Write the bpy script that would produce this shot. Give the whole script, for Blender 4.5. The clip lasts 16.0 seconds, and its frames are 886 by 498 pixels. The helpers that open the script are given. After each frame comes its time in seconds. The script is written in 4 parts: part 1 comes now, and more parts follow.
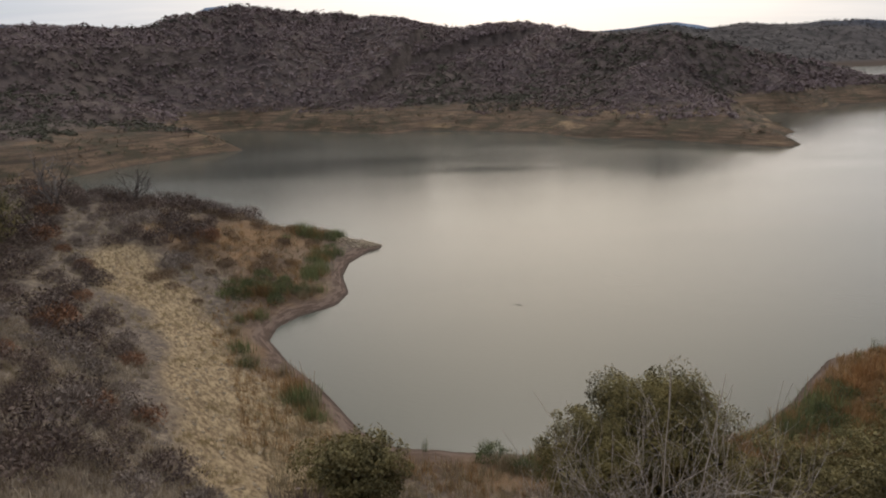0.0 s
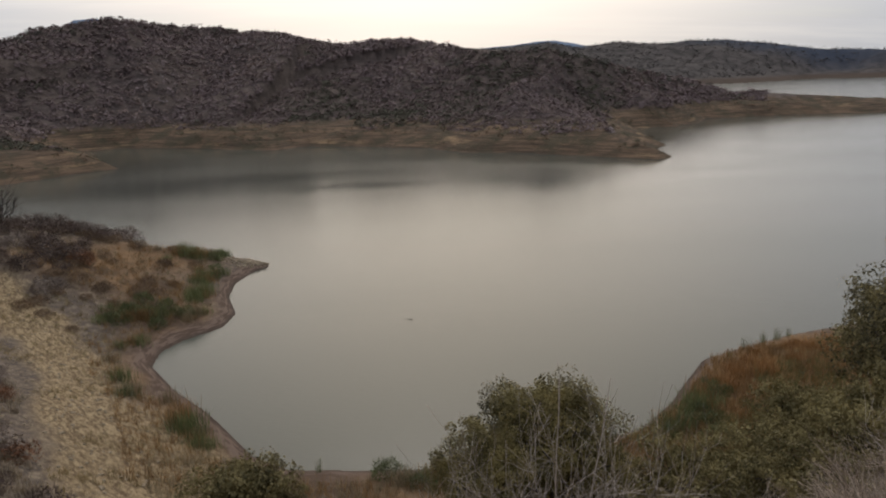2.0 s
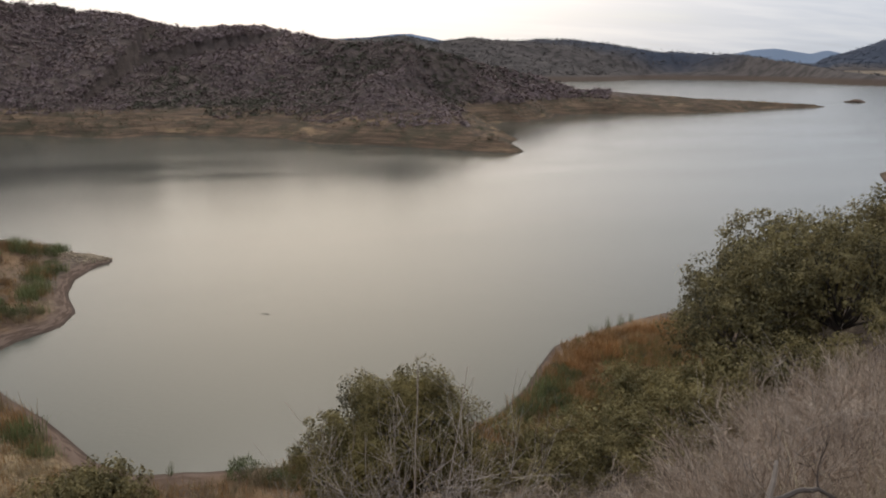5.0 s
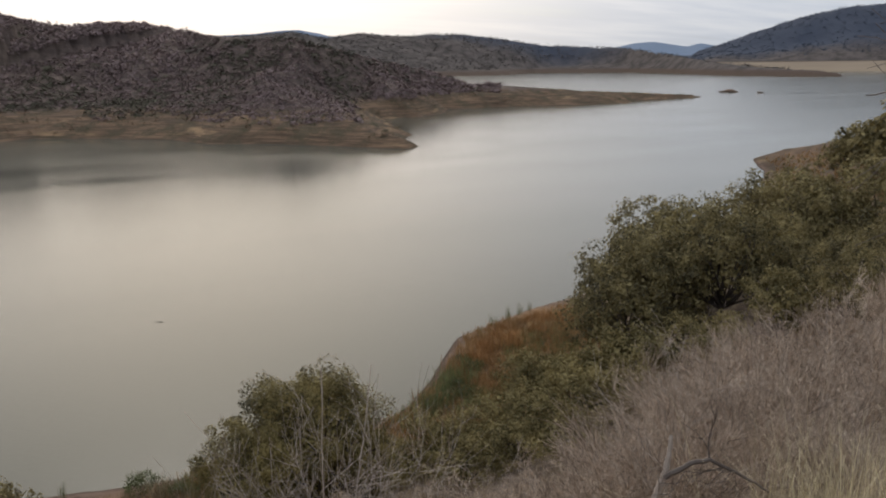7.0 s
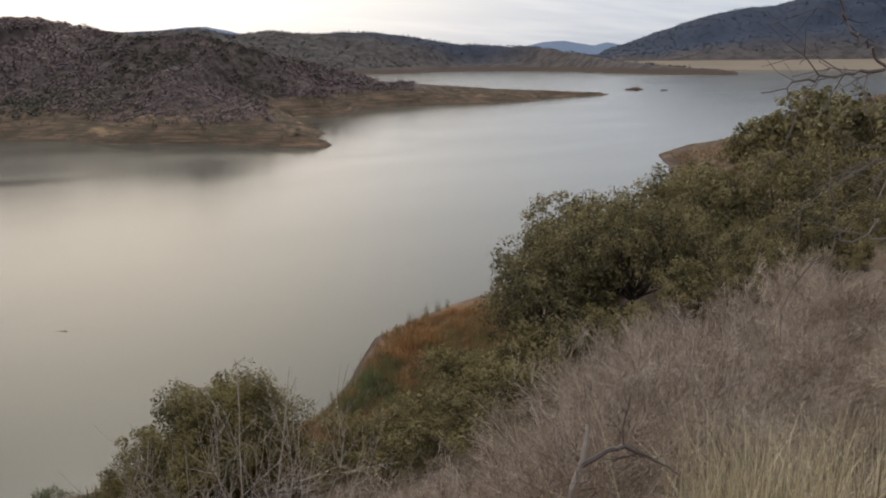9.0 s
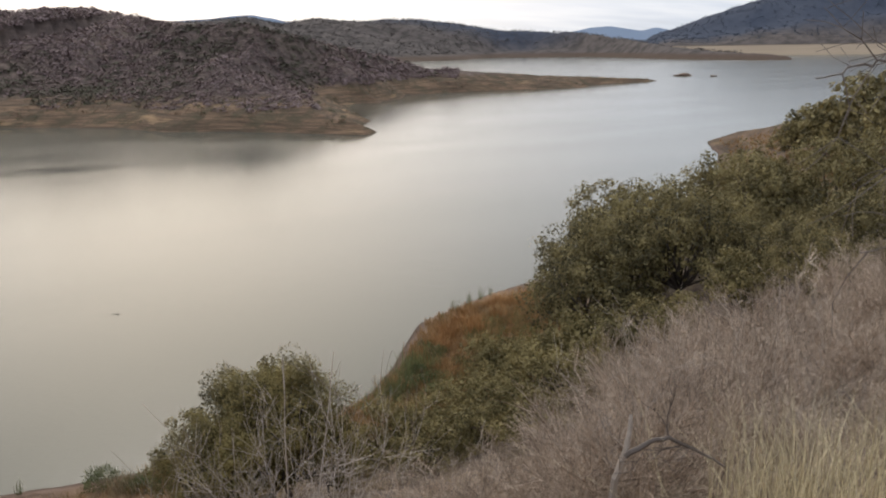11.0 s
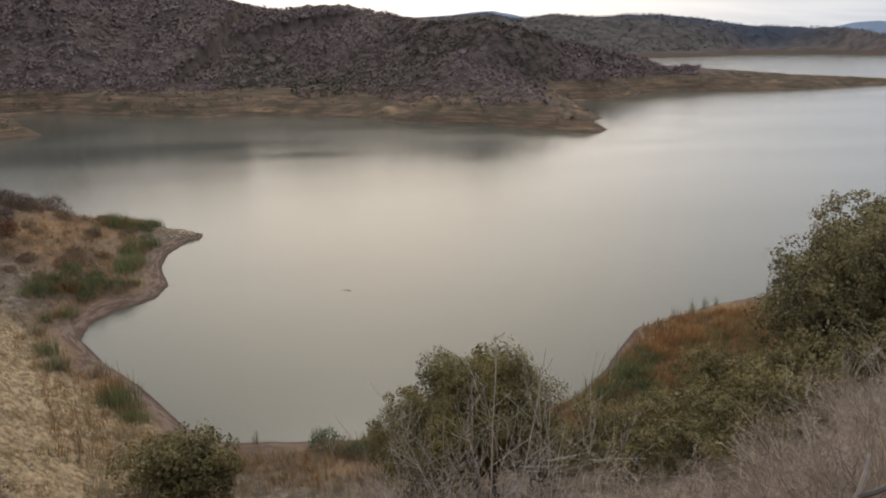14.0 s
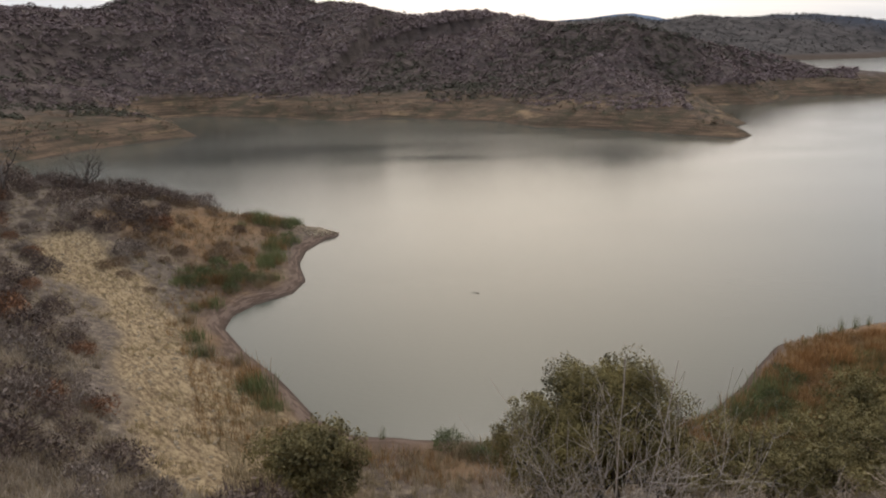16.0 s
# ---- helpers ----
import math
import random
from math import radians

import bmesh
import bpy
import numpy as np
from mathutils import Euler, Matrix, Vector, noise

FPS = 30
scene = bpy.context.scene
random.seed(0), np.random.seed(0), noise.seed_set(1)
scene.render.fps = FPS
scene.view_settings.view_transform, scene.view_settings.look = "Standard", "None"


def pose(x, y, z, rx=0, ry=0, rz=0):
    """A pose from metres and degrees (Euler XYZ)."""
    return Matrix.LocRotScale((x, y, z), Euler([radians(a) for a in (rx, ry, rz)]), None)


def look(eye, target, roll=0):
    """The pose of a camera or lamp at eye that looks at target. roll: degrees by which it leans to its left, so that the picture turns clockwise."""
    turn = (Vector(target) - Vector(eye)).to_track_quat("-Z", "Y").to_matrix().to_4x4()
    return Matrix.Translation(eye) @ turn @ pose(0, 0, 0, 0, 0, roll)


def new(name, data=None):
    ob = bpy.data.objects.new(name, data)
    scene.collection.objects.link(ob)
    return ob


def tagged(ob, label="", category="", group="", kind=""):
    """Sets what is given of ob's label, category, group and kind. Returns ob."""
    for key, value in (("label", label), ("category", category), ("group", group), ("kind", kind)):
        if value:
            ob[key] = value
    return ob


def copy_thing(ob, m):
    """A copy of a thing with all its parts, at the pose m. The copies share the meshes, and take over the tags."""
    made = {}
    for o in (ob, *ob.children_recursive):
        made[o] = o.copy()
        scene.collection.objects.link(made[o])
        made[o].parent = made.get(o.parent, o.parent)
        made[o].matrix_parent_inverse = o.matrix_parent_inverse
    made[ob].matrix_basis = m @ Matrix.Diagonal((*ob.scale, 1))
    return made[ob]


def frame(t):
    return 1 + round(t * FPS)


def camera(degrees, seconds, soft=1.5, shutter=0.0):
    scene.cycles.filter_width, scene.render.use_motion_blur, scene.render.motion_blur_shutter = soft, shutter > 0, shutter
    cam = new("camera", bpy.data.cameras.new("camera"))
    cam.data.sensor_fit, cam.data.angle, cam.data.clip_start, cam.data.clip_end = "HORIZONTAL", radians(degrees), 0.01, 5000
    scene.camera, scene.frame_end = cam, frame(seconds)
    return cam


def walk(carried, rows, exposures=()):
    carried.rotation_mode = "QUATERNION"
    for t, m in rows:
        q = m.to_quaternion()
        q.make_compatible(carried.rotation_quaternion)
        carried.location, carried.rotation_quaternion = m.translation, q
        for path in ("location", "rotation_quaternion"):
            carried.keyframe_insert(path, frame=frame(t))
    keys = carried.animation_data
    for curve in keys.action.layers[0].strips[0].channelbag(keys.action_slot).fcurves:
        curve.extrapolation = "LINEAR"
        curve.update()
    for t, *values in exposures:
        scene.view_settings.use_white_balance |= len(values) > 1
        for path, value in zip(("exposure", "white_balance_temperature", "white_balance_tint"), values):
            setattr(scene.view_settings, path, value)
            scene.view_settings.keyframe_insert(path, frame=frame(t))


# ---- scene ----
EYE = 30.0
cam = camera(58.58, 16.0, soft=2.0)
PATH = [
    (0.0, pose(0, 0, EYE, 77.00, 1.90, 0.00)),
    (0.5, pose(0, 0, EYE, 77.13, 2.12, -2.11)),
    (1.0, pose(0, 0, EYE, 77.29, 2.07, -4.17)),
    (1.5, pose(0, 0, EYE, 77.46, 2.26, -6.44)),
    (2.0, pose(0, 0, EYE, 77.85, 1.70, -8.15)),
    (2.5, pose(0, 0, EYE, 77.13, 0.75, -9.44)),
    (3.0, pose(0, 0, EYE, 77.00, 0.88, -11.02)),
    (3.5, pose(0, 0, EYE, 76.85, 1.03, -12.41)),
    (4.0, pose(0, 0, EYE, 77.03, 0.76, -14.38)),
    (4.2, pose(0, 0, EYE, 77.16, 0.58, -15.19)),
    (6.3, pose(0, 0, EYE, 76.86, 0.35, -23.29)),
    (6.5, pose(0, 0, EYE, 76.95, 0.68, -24.09)),
    (7.0, pose(0, 0, EYE, 76.82, 0.59, -25.94)),
    (7.5, pose(0, 0, EYE, 76.61, 0.31, -27.88)),
    (8.0, pose(0, 0, EYE, 76.63, 0.30, -29.75)),
    (8.5, pose(0, 0, EYE, 76.74, 0.38, -31.49)),
    (8.7, pose(0, 0, EYE, 76.71, 0.50, -32.10)),
    (10.8, pose(0, 0, EYE, 75.86, 0.81, -30.25)),
    (11.0, pose(0, 0, EYE, 75.76, 0.83, -28.95)),
    (11.5, pose(0, 0, EYE, 75.75, 0.90, -25.35)),
    (12.0, pose(0, 0, EYE, 75.64, 0.71, -22.28)),
    (12.5, pose(0, 0, EYE, 75.19, 0.60, -19.71)),
    (13.0, pose(0, 0, EYE, 75.27, 0.98, -17.82)),
    (13.5, pose(0, 0, EYE, 75.46, 0.70, -15.14)),
    (14.0, pose(0, 0, EYE, 75.66, 0.56, -12.49)),
    (14.5, pose(0, 0, EYE, 75.83, 0.53, -9.77)),
    (15.0, pose(0, 0, EYE, 75.89, 0.66, -7.15)),
    (15.5, pose(0, 0, EYE, 75.73, 1.04, -4.87)),
    (16.0, pose(0, 0, EYE, 76.07, 1.05, -2.94)),
]
EXPOSURES = [(0.0, 0.13), (1.0, 0.12), (1.5, -0.08), (2.0, -0.10), (2.5, 0.18), (3.5, 0.24), (7.0, 0.22), (8.7, 0.25), (10.8, 0.60), (12.5, 0.46), (16.0, 0.30)]
walk(cam, PATH, EXPOSURES)

# ---- light: overcast, the sun behind thin cloud over the far shore ----
SUN_AZ, SUN_EL = 7.0, 46.0
sun_dir = Vector((math.sin(radians(SUN_AZ)) * math.cos(radians(SUN_EL)),
                  math.cos(radians(SUN_AZ)) * math.cos(radians(SUN_EL)), math.sin(radians(SUN_EL))))
sun = new("sun", bpy.data.lights.new("sun", "SUN"))
sun.data.energy, sun.data.angle, sun.data.color = 0.8, radians(35), (1.0, 0.93, 0.84)
sun.matrix_world = look(sun_dir * 100, (0, 0, 0))


class Nodes:
    """Short hand for node trees."""

    def __init__(self, tree):
        self.t = tree
        tree.nodes.clear()

    def add(self, kind, ins=None, **attrs):
        n = self.t.nodes.new(kind)
        for k, v in attrs.items():
            setattr(n, k, v)
        for k, v in (ins or {}).items():
            if isinstance(v, bpy.types.NodeSocket):
                self.t.links.new(v, n.inputs[k])
            else:
                n.inputs[k].default_value = v
        return n

    def math(self, op, a, b=0.0, clamp=False):
        return self.add("ShaderNodeMath", {0: a, 1: b}, operation=op, use_clamp=clamp).outputs[0]

    def mix(self, f, a, b, blend="MIX"):
        n = self.add("ShaderNodeMix", data_type="RGBA", blend_type=blend)
        for i, v in ((0, f), (6, a), (7, b)):
            if isinstance(v, bpy.types.NodeSocket):
                self.t.links.new(v, n.inputs[i])
            else:
                n.inputs[i].default_value = v if i == 0 else (*v, 1)
        return n.outputs[2]

    def step(self, v, lo, hi, a=0.0, b=1.0):
        return self.add("ShaderNodeMapRange", {"Value": v, "From Min": lo, "From Max": hi, "To Min": a, "To Max": b},
                        interpolation_type="SMOOTHSTEP").outputs[0]

    def noise(self, vec, scale, detail=4.0, rough=0.55, out=0):
        return self.add("ShaderNodeTexNoise", {"Vector": vec, "Scale": scale, "Detail": detail, "Roughness": rough}).outputs[out]

    def stretch(self, vec, s):
        return self.add("ShaderNodeVectorMath", {0: vec, 1: s}, operation="MULTIPLY").outputs[0]


world = bpy.data.worlds.new("overcast_sky")
scene.world = world
world.use_nodes = True
w = Nodes(world.node_tree)
sky = w.add("ShaderNodeTexSky", sky_type="NISHITA", sun_disc=False, sun_elevation=radians(SUN_EL), sun_rotation=radians(SUN_AZ),
            air_density=1.0, dust_density=2.0)
way = w.add("ShaderNodeTexCoord").outputs["Generated"]
sep = w.add("ShaderNodeSeparateXYZ", {0: way})
# the sheet is thinnest low over the far shore
THIN_CLOUD = (math.sin(radians(7)) * math.cos(radians(19)), math.cos(radians(7)) * math.cos(radians(19)), math.sin(radians(19)))
# cloud sheet seen from below: direction projected on a level plane
up = w.math("ADD", w.math("MAXIMUM", sep.outputs[2], 0.0), 0.10)
flat = w.add("ShaderNodeVectorMath", {0: way, 1: w.add("ShaderNodeCombineXYZ", {0: up, 1: up, 2: up}).outputs[0]}, operation="DIVIDE").outputs[0]
cl = w.noise(w.stretch(flat, (0.45, 1.3, 0.0)), 1.1, 7.0, 0.58)
facing = w.add("ShaderNodeVectorMath", {0: way, 1: THIN_CLOUD}, operation="DOT_PRODUCT").outputs["Value"]
glow = w.math("POWER", w.math("MAXIMUM", facing, 0.0), 10.0)
cloud = w.mix(w.step(cl, 0.30, 0.72), (0.47, 0.53, 0.63), (0.67, 0.70, 0.75))
cloud = w.mix(w.math("MULTIPLY", glow, 0.95), cloud, (1.84, 1.58, 1.30))
blue = w.mix(1.0, (0, 0, 0), sky.outputs[0], "ADD")
blue = w.mix(1.0, blue, (0.14, 0.14, 0.14), "MULTIPLY")
cover = w.step(cl, 0.20, 0.48, 0.72, 1.0)
total = w.mix(cover, blue, cloud)
low = w.step(sep.outputs[2], 0.0, 0.16, 0.77, 1.0)
total = w.mix(1.0, total, w.add("ShaderNodeCombineXYZ", {0: low, 1: low, 2: low}).outputs[0], "MULTIPLY")
bg = w.add("ShaderNodeBackground", {"Color": total, "Strength": 1.0})
w.add("ShaderNodeOutputWorld", {"Surface": bg.outputs[0]})

# ---- materials ----
def material(name):
    m = bpy.data.materials.new(name)
    m.use_nodes = True
    return m, Nodes(m.node_tree)


def finish(g, color, rough=0.9, bump=None, dist=0.05, spec=0.25, **more):
    ins = {"Base Color": color, "Roughness": rough, "Specular IOR Level": spec, **more}
    if bump is not None:
        ins["Normal"] = g.add("ShaderNodeBump", {"Height": bump, "Distance": dist, "Strength": 0.9}).outputs[0]
    b = g.add("ShaderNodeBsdfPrincipled", ins)
    g.add("ShaderNodeOutputMaterial", {"Surface": b.outputs[0]})


M_GROUND, g = material("dry_hill_ground")
pos = g.add("ShaderNodeNewGeometry").outputs["Position"]
sp = g.add("ShaderNodeSeparateXYZ", {0: pos})
zone = g.add("ShaderNodeAttribute", attribute_name="cover")
zs = g.add("ShaderNodeSeparateColor", {0: zone.outputs["Color"]})
far_n, mid_n, fine_n, tiny_n = g.noise(pos, 0.02, 4), g.noise(pos, 0.16, 5), g.noise(pos, 1.3, 6, 0.65), g.noise(pos, 9.0, 4, 0.6)
strata = g.noise(g.stretch(pos, (0.035, 0.035, 1.1)), 1.0, 6, 0.74)
grass = g.mix(g.step(fine_n, 0.3, 0.7), (0.135, 0.102, 0.074), (0.36, 0.28, 0.195))
soil = g.mix(g.step(mid_n, 0.35, 0.65), (0.072, 0.055, 0.050), (0.130, 0.098, 0.086))
bench = g.mix(g.step(strata, 0.34, 0.64), (0.058, 0.041, 0.030), (0.180, 0.118, 0.076))
bench = g.mix(g.step(g.noise(pos, 0.09, 6, 0.7), 0.44, 0.62, 0, 0.9), bench, (0.068, 0.056, 0.036))
bench = g.mix(g.step(g.noise(g.stretch(pos, (0.03, 0.03, 0.3)), 1.0, 5, 0.7), 0.56, 0.72, 0, 0.9), bench, (0.30, 0.20, 0.115))
high = g.math("ADD", sp.outputs[2], g.math("MULTIPLY", g.math("SUBTRACT", mid_n, 0.5), 6.0))
col = g.mix(g.step(high, 9.0, 12.5), bench, g.mix(g.step(far_n, 0.42, 0.62, 0.0, 0.12), soil, grass))
near_col = g.mix(g.step(fine_n, 0.35, 0.65), soil, grass)
sepd = g.add("ShaderNodeVectorMath", {0: pos}, operation="LENGTH").outputs["Value"]
col = g.mix(g.step(sepd, 170, 230, 1.0, 0.0), col, near_col)
litter_shade = g.mix(g.step(tiny_n, 0.35, 0.65), (0.070, 0.054, 0.044), (0.185, 0.145, 0.112))
col = g.mix(g.math("MULTIPLY", zs.outputs[1], 0.5), col, litter_shade)
orange = g.mix(g.step(mid_n, 0.38, 0.62), (0.10, 0.060, 0.036), (0.25, 0.145, 0.07))
col = g.mix(g.math("MULTIPLY", zs.outputs[2], 0.8), col, orange)
down = g.add("ShaderNodeVectorMath", {0: pos, 1: (0.49, -0.87, 0.0)}, operation="DOT_PRODUCT").outputs["Value"]
across = g.add("ShaderNodeVectorMath", {0: pos, 1: (0.87, 0.49, 0.0)}, operation="DOT_PRODUCT").outputs["Value"]
ledge = g.noise(g.stretch(g.add("ShaderNodeCombineXYZ", {0: down, 1: across, 2: sp.outputs[2]}).outputs[0], (1.0, 2.6, 1.8)), 1.0, 8, 0.78)
bare = g.mix(g.step(ledge, 0.36, 0.62), (0.155, 0.102, 0.060), (0.49, 0.365, 0.215))
bare = g.mix(g.step(g.noise(pos, 1.1, 6, 0.75), 0.50, 0.66, 0, 0.6), bare, (0.15, 0.105, 0.066))
col = g.mix(zs.outputs[0], col, bare)
mud = g.mix(g.step(g.noise(g.stretch(pos, (0.3, 0.3, 6.0)), 1.5, 3), 0.4, 0.6), (0.105, 0.07, 0.052), (0.185, 0.13, 0.10))
col = g.mix(zone.outputs["Alpha"], col, mud)
wet = g.step(g.math("ADD", sp.outputs[2], g.math("MULTIPLY", g.math("SUBTRACT", fine_n, 0.5), 0.3)), 0.05, 0.3, 1.0, 0.0)
col = g.mix(g.math("MULTIPLY", wet, 0.7), col, (0.06, 0.045, 0.036))
# far hills: grey-green chaparral cover, its colour raised for haze
far_cover = g.mix(g.step(g.noise(pos, 0.03, 6, 0.7), 0.38, 0.6), (0.060, 0.052, 0.049), (0.112, 0.095, 0.088))
far_cover = g.mix(g.step(sp.outputs[2], 7, 16), (0.085, 0.060, 0.046), far_cover)
col = g.mix(g.step(sepd, 1300, 1600), col, far_cover)
# haze painted into the colour by distance: bluish woods, then pale blue ranges
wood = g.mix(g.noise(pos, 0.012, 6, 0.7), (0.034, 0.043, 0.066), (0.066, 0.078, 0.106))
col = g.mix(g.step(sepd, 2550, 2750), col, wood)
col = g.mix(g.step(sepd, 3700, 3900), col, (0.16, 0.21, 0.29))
gully = g.noise(g.stretch(pos, (0.09, 0.025, 0.4)), 1.0, 5, 0.6)
bump_g = g.math("ADD", g.math("MULTIPLY", gully, 3.0), g.math("MULTIPLY", strata, 2.0))
bump_g = g.math("MULTIPLY", bump_g, g.math("MULTIPLY", g.step(sepd, 200, 260), g.step(sepd, 700, 1100, 1.0, 0.0)))
bump_g = g.math("ADD", g.math("ADD", bump_g, g.math("MULTIPLY", fine_n, 0.6)), g.math("MULTIPLY", mid_n, 2.0))
bump_g = g.math("ADD", bump_g, g.math("MULTIPLY", ledge, g.math("MULTIPLY", zs.outputs[0], 1.1)))
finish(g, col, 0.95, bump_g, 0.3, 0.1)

M_WATER, g = material("reservoir_water")
pos = g.add("ShaderNodeNewGeometry").outputs["Position"]
calm = g.add("ShaderNodeSeparateColor", {0: g.add("ShaderNodeAttribute", attribute_name="calm").outputs["Color"]}).outputs[0]
breeze = g.noise(g.stretch(pos, (0.006, 0.022, 1)), 1.0, 3)
rip = g.noise(g.stretch(pos, (1.0, 2.2, 1)), 1.1, 3)
tint = g.mix(g.step(g.noise(pos, 0.01, 3), 0.35, 0.65), (0.070, 0.077, 0.063), (0.084, 0.089, 0.073))
rough_w = g.math("SUBTRACT", g.step(breeze, 0.3, 0.7, 0.135, 0.175), g.math("MULTIPLY", calm, 0.105))
finish(g, tint, rough_w, rip, 0.02, 0.5, IOR=1.33)


def plant_material(name, dark, light, per_leaf=0.5, patch=0.6, glow=0.0, rough=0.75):
    """Leaves or twigs: dark to light by patch, by leaf and by plant."""
    m, g = material(name)
    geo = g.add("ShaderNodeNewGeometry")
    ob = g.add("ShaderNodeObjectInfo")
    pos = g.add("ShaderNodeTexCoord").outputs["Object"]
    f = g.math("ADD", g.math("MULTIPLY", g.step(g.noise(pos, 0.55, 3), 0.35, 0.65), patch),
               g.math("MULTIPLY", geo.outputs["Random Per Island"], per_leaf))
    f = g.math("ADD", f, g.math("MULTIPLY", g.math("SUBTRACT", ob.outputs["Random"], 0.5), 0.3), True)
    c = g.mix(f, dark, light)
    b = g.add("ShaderNodeBsdfPrincipled", {"Base Color": c, "Roughness": rough, "Specular IOR Level": 0.25})
    if glow:
        t = g.add("ShaderNodeBsdfTranslucent", {"Color": c})
        b = g.add("ShaderNodeMixShader", {0: glow, 1: b.outputs[0], 2: t.outputs[0]})
    g.add("ShaderNodeOutputMaterial", {"Surface": b.outputs[0]})
    return m


M_OAK = plant_material("oak_leaves", (0.046, 0.040, 0.018), (0.32, 0.258, 0.104), 0.4, 0.7, 0.3)
M_SHORE_OAK = plant_material("shore_oak_leaves", (0.046, 0.041, 0.022), (0.325, 0.265, 0.120), 0.4, 0.7, 0.25)
M_OLIVE = plant_material("olive_leaves", (0.070, 0.060, 0.026), (0.34, 0.275, 0.12), 0.45, 0.6, 0.2)
M_BARK = plant_material("oak_bark", (0.045, 0.036, 0.03), (0.11, 0.09, 0.075), 0.1, 0.9)
M_TWIG = plant_material("grey_twigs", (0.13, 0.096, 0.074), (0.78, 0.635, 0.50), 0.8, 0.2)
M_SAPLING = plant_material("sapling_bark", (0.16, 0.130, 0.110), (0.62, 0.52, 0.43), 0.6, 0.3)
M_BROWN_TWIG = plant_material("brown_twigs", (0.12, 0.087, 0.065), (0.68, 0.535, 0.41), 0.8, 0.2)
M_STRAW = plant_material("pale_stems", (0.24, 0.19, 0.11), (0.86, 0.74, 0.48), 0.85, 0.15, 0.1)
M_DRY = plant_material("dry_grass", (0.16, 0.12, 0.07), (0.42, 0.335, 0.21), 0.6, 0.4, 0.15)
M_PALE_GRASS = plant_material("pale_grass", (0.22, 0.175, 0.13), (0.60, 0.49, 0.365), 0.6, 0.4, 0.15)
M_STRAW_GRASS = plant_material("yellow_grass", (0.22, 0.165, 0.085), (0.52, 0.405, 0.225), 0.6, 0.4, 0.15)
M_HEAD = plant_material("brown_brush", (0.105, 0.068, 0.042), (0.31, 0.205, 0.122), 0.5, 0.4)
M_ORANGE = plant_material("rust_orange_grass", (0.22, 0.105, 0.042), (0.52, 0.29, 0.115), 0.6, 0.4, 0.15)
M_RUST = plant_material("orange_grass", (0.15, 0.083, 0.036), (0.43, 0.265, 0.118), 0.6, 0.4, 0.15)
M_REED = plant_material("green_reeds", (0.070, 0.085, 0.035), (0.24, 0.25, 0.11), 0.6, 0.4, 0.3)
M_SAGE = plant_material("grey_scrub", (0.100, 0.076, 0.064), (0.34, 0.265, 0.215), 0.5, 0.4)
M_DARK_SCRUB = plant_material("dark_scrub", (0.054, 0.037, 0.031), (0.20, 0.138, 0.108), 0.5, 0.4)
M_RED_SCRUB = plant_material("rust_scrub", (0.110, 0.050, 0.026), (0.34, 0.165, 0.085), 0.5, 0.4)
M_GREEN = plant_material("green_scrub", (0.055, 0.070, 0.028), (0.185, 0.20, 0.085), 0.5, 0.4, 0.25)
M_LIMB = plant_material("grey_limbs", (0.075, 0.06, 0.052), (0.20, 0.165, 0.145), 0.2, 0.6)

# ---- land form: shorelines, crests and slopes, in metres from the lookout ----
def lattice(x, y, seed):
    i = (x * 374761393 + y * 668265263 + seed * 974634777) & 0xFFFFFFFF
    i = ((i ^ (i >> 13)) * 1274126177) & 0xFFFFFFFF
    return ((i ^ (i >> 16)) & 0xFFFF) / 32767.5 - 1.0


def smooth_noise(x, y, seed=1):
    """Value noise in -1..1 for arrays of places."""
    xi, yi = np.floor(x).astype(np.int64), np.floor(y).astype(np.int64)
    u, v = x - xi, y - yi
    u, v = u * u * (3 - 2 * u), v * v * (3 - 2 * v)
    a, b = lattice(xi, yi, seed), lattice(xi + 1, yi, seed)
    c, d = lattice(xi, yi + 1, seed), lattice(xi + 1, yi + 1, seed)
    return (a + (b - a) * u) * (1 - v) + (c + (d - c) * u) * v


def fractal(x, y, size, octaves=4, seed=1):
    total, amp, norm = 0.0, 1.0, 0.0
    for k in range(octaves):
        total = total + amp * smooth_noise(x / size + 7.3 * k, y / size - 3.1 * k, seed + k)
        norm, amp, size = norm + amp, amp * 0.5, size * 0.47
    return total / norm


def along(x, y, line):
    """Distance to a polyline of (x, y, value), and the value at the nearest place."""
    best, value = np.full(x.shape, 1e9), np.zeros(x.shape)
    for (ax, ay, az), (bx, by, bz) in zip(line[:-1], line[1:]):
        dx, dy = bx - ax, by - ay
        t = np.clip(((x - ax) * dx + (y - ay) * dy) / (dx * dx + dy * dy), 0, 1)
        d = np.hypot(x - ax - t * dx, y - ay - t * dy)
        near = d < best
        best, value = np.where(near, d, best), np.where(near, az + t * (bz - az), value)
    return best, value


def inside(x, y, shore):
    """Distance from a closed shoreline: above zero on its land."""
    best, odd = np.full(x.shape, 1e9), np.zeros(x.shape, bool)
    for (ax, ay), (bx, by) in zip(shore, shore[1:] + shore[:1]):
        dx, dy = bx - ax, by - ay
        t = np.clip(((x - ax) * dx + (y - ay) * dy) / (dx * dx + dy * dy), 0, 1)
        best = np.minimum(best, np.hypot(x - ax - t * dx, y - ay - t * dy))
        if ay != by:
            odd ^= ((ay > y) != (by > y)) & (x < ax + (y - ay) / (by - ay) * dx)
    return np.where(odd, best, -best)


def bearing(rows):
    """Crest points from (bearing in degrees, distance, height)."""
    return [(r * math.sin(radians(a)), r * math.cos(radians(a)), z) for a, r, z in rows]


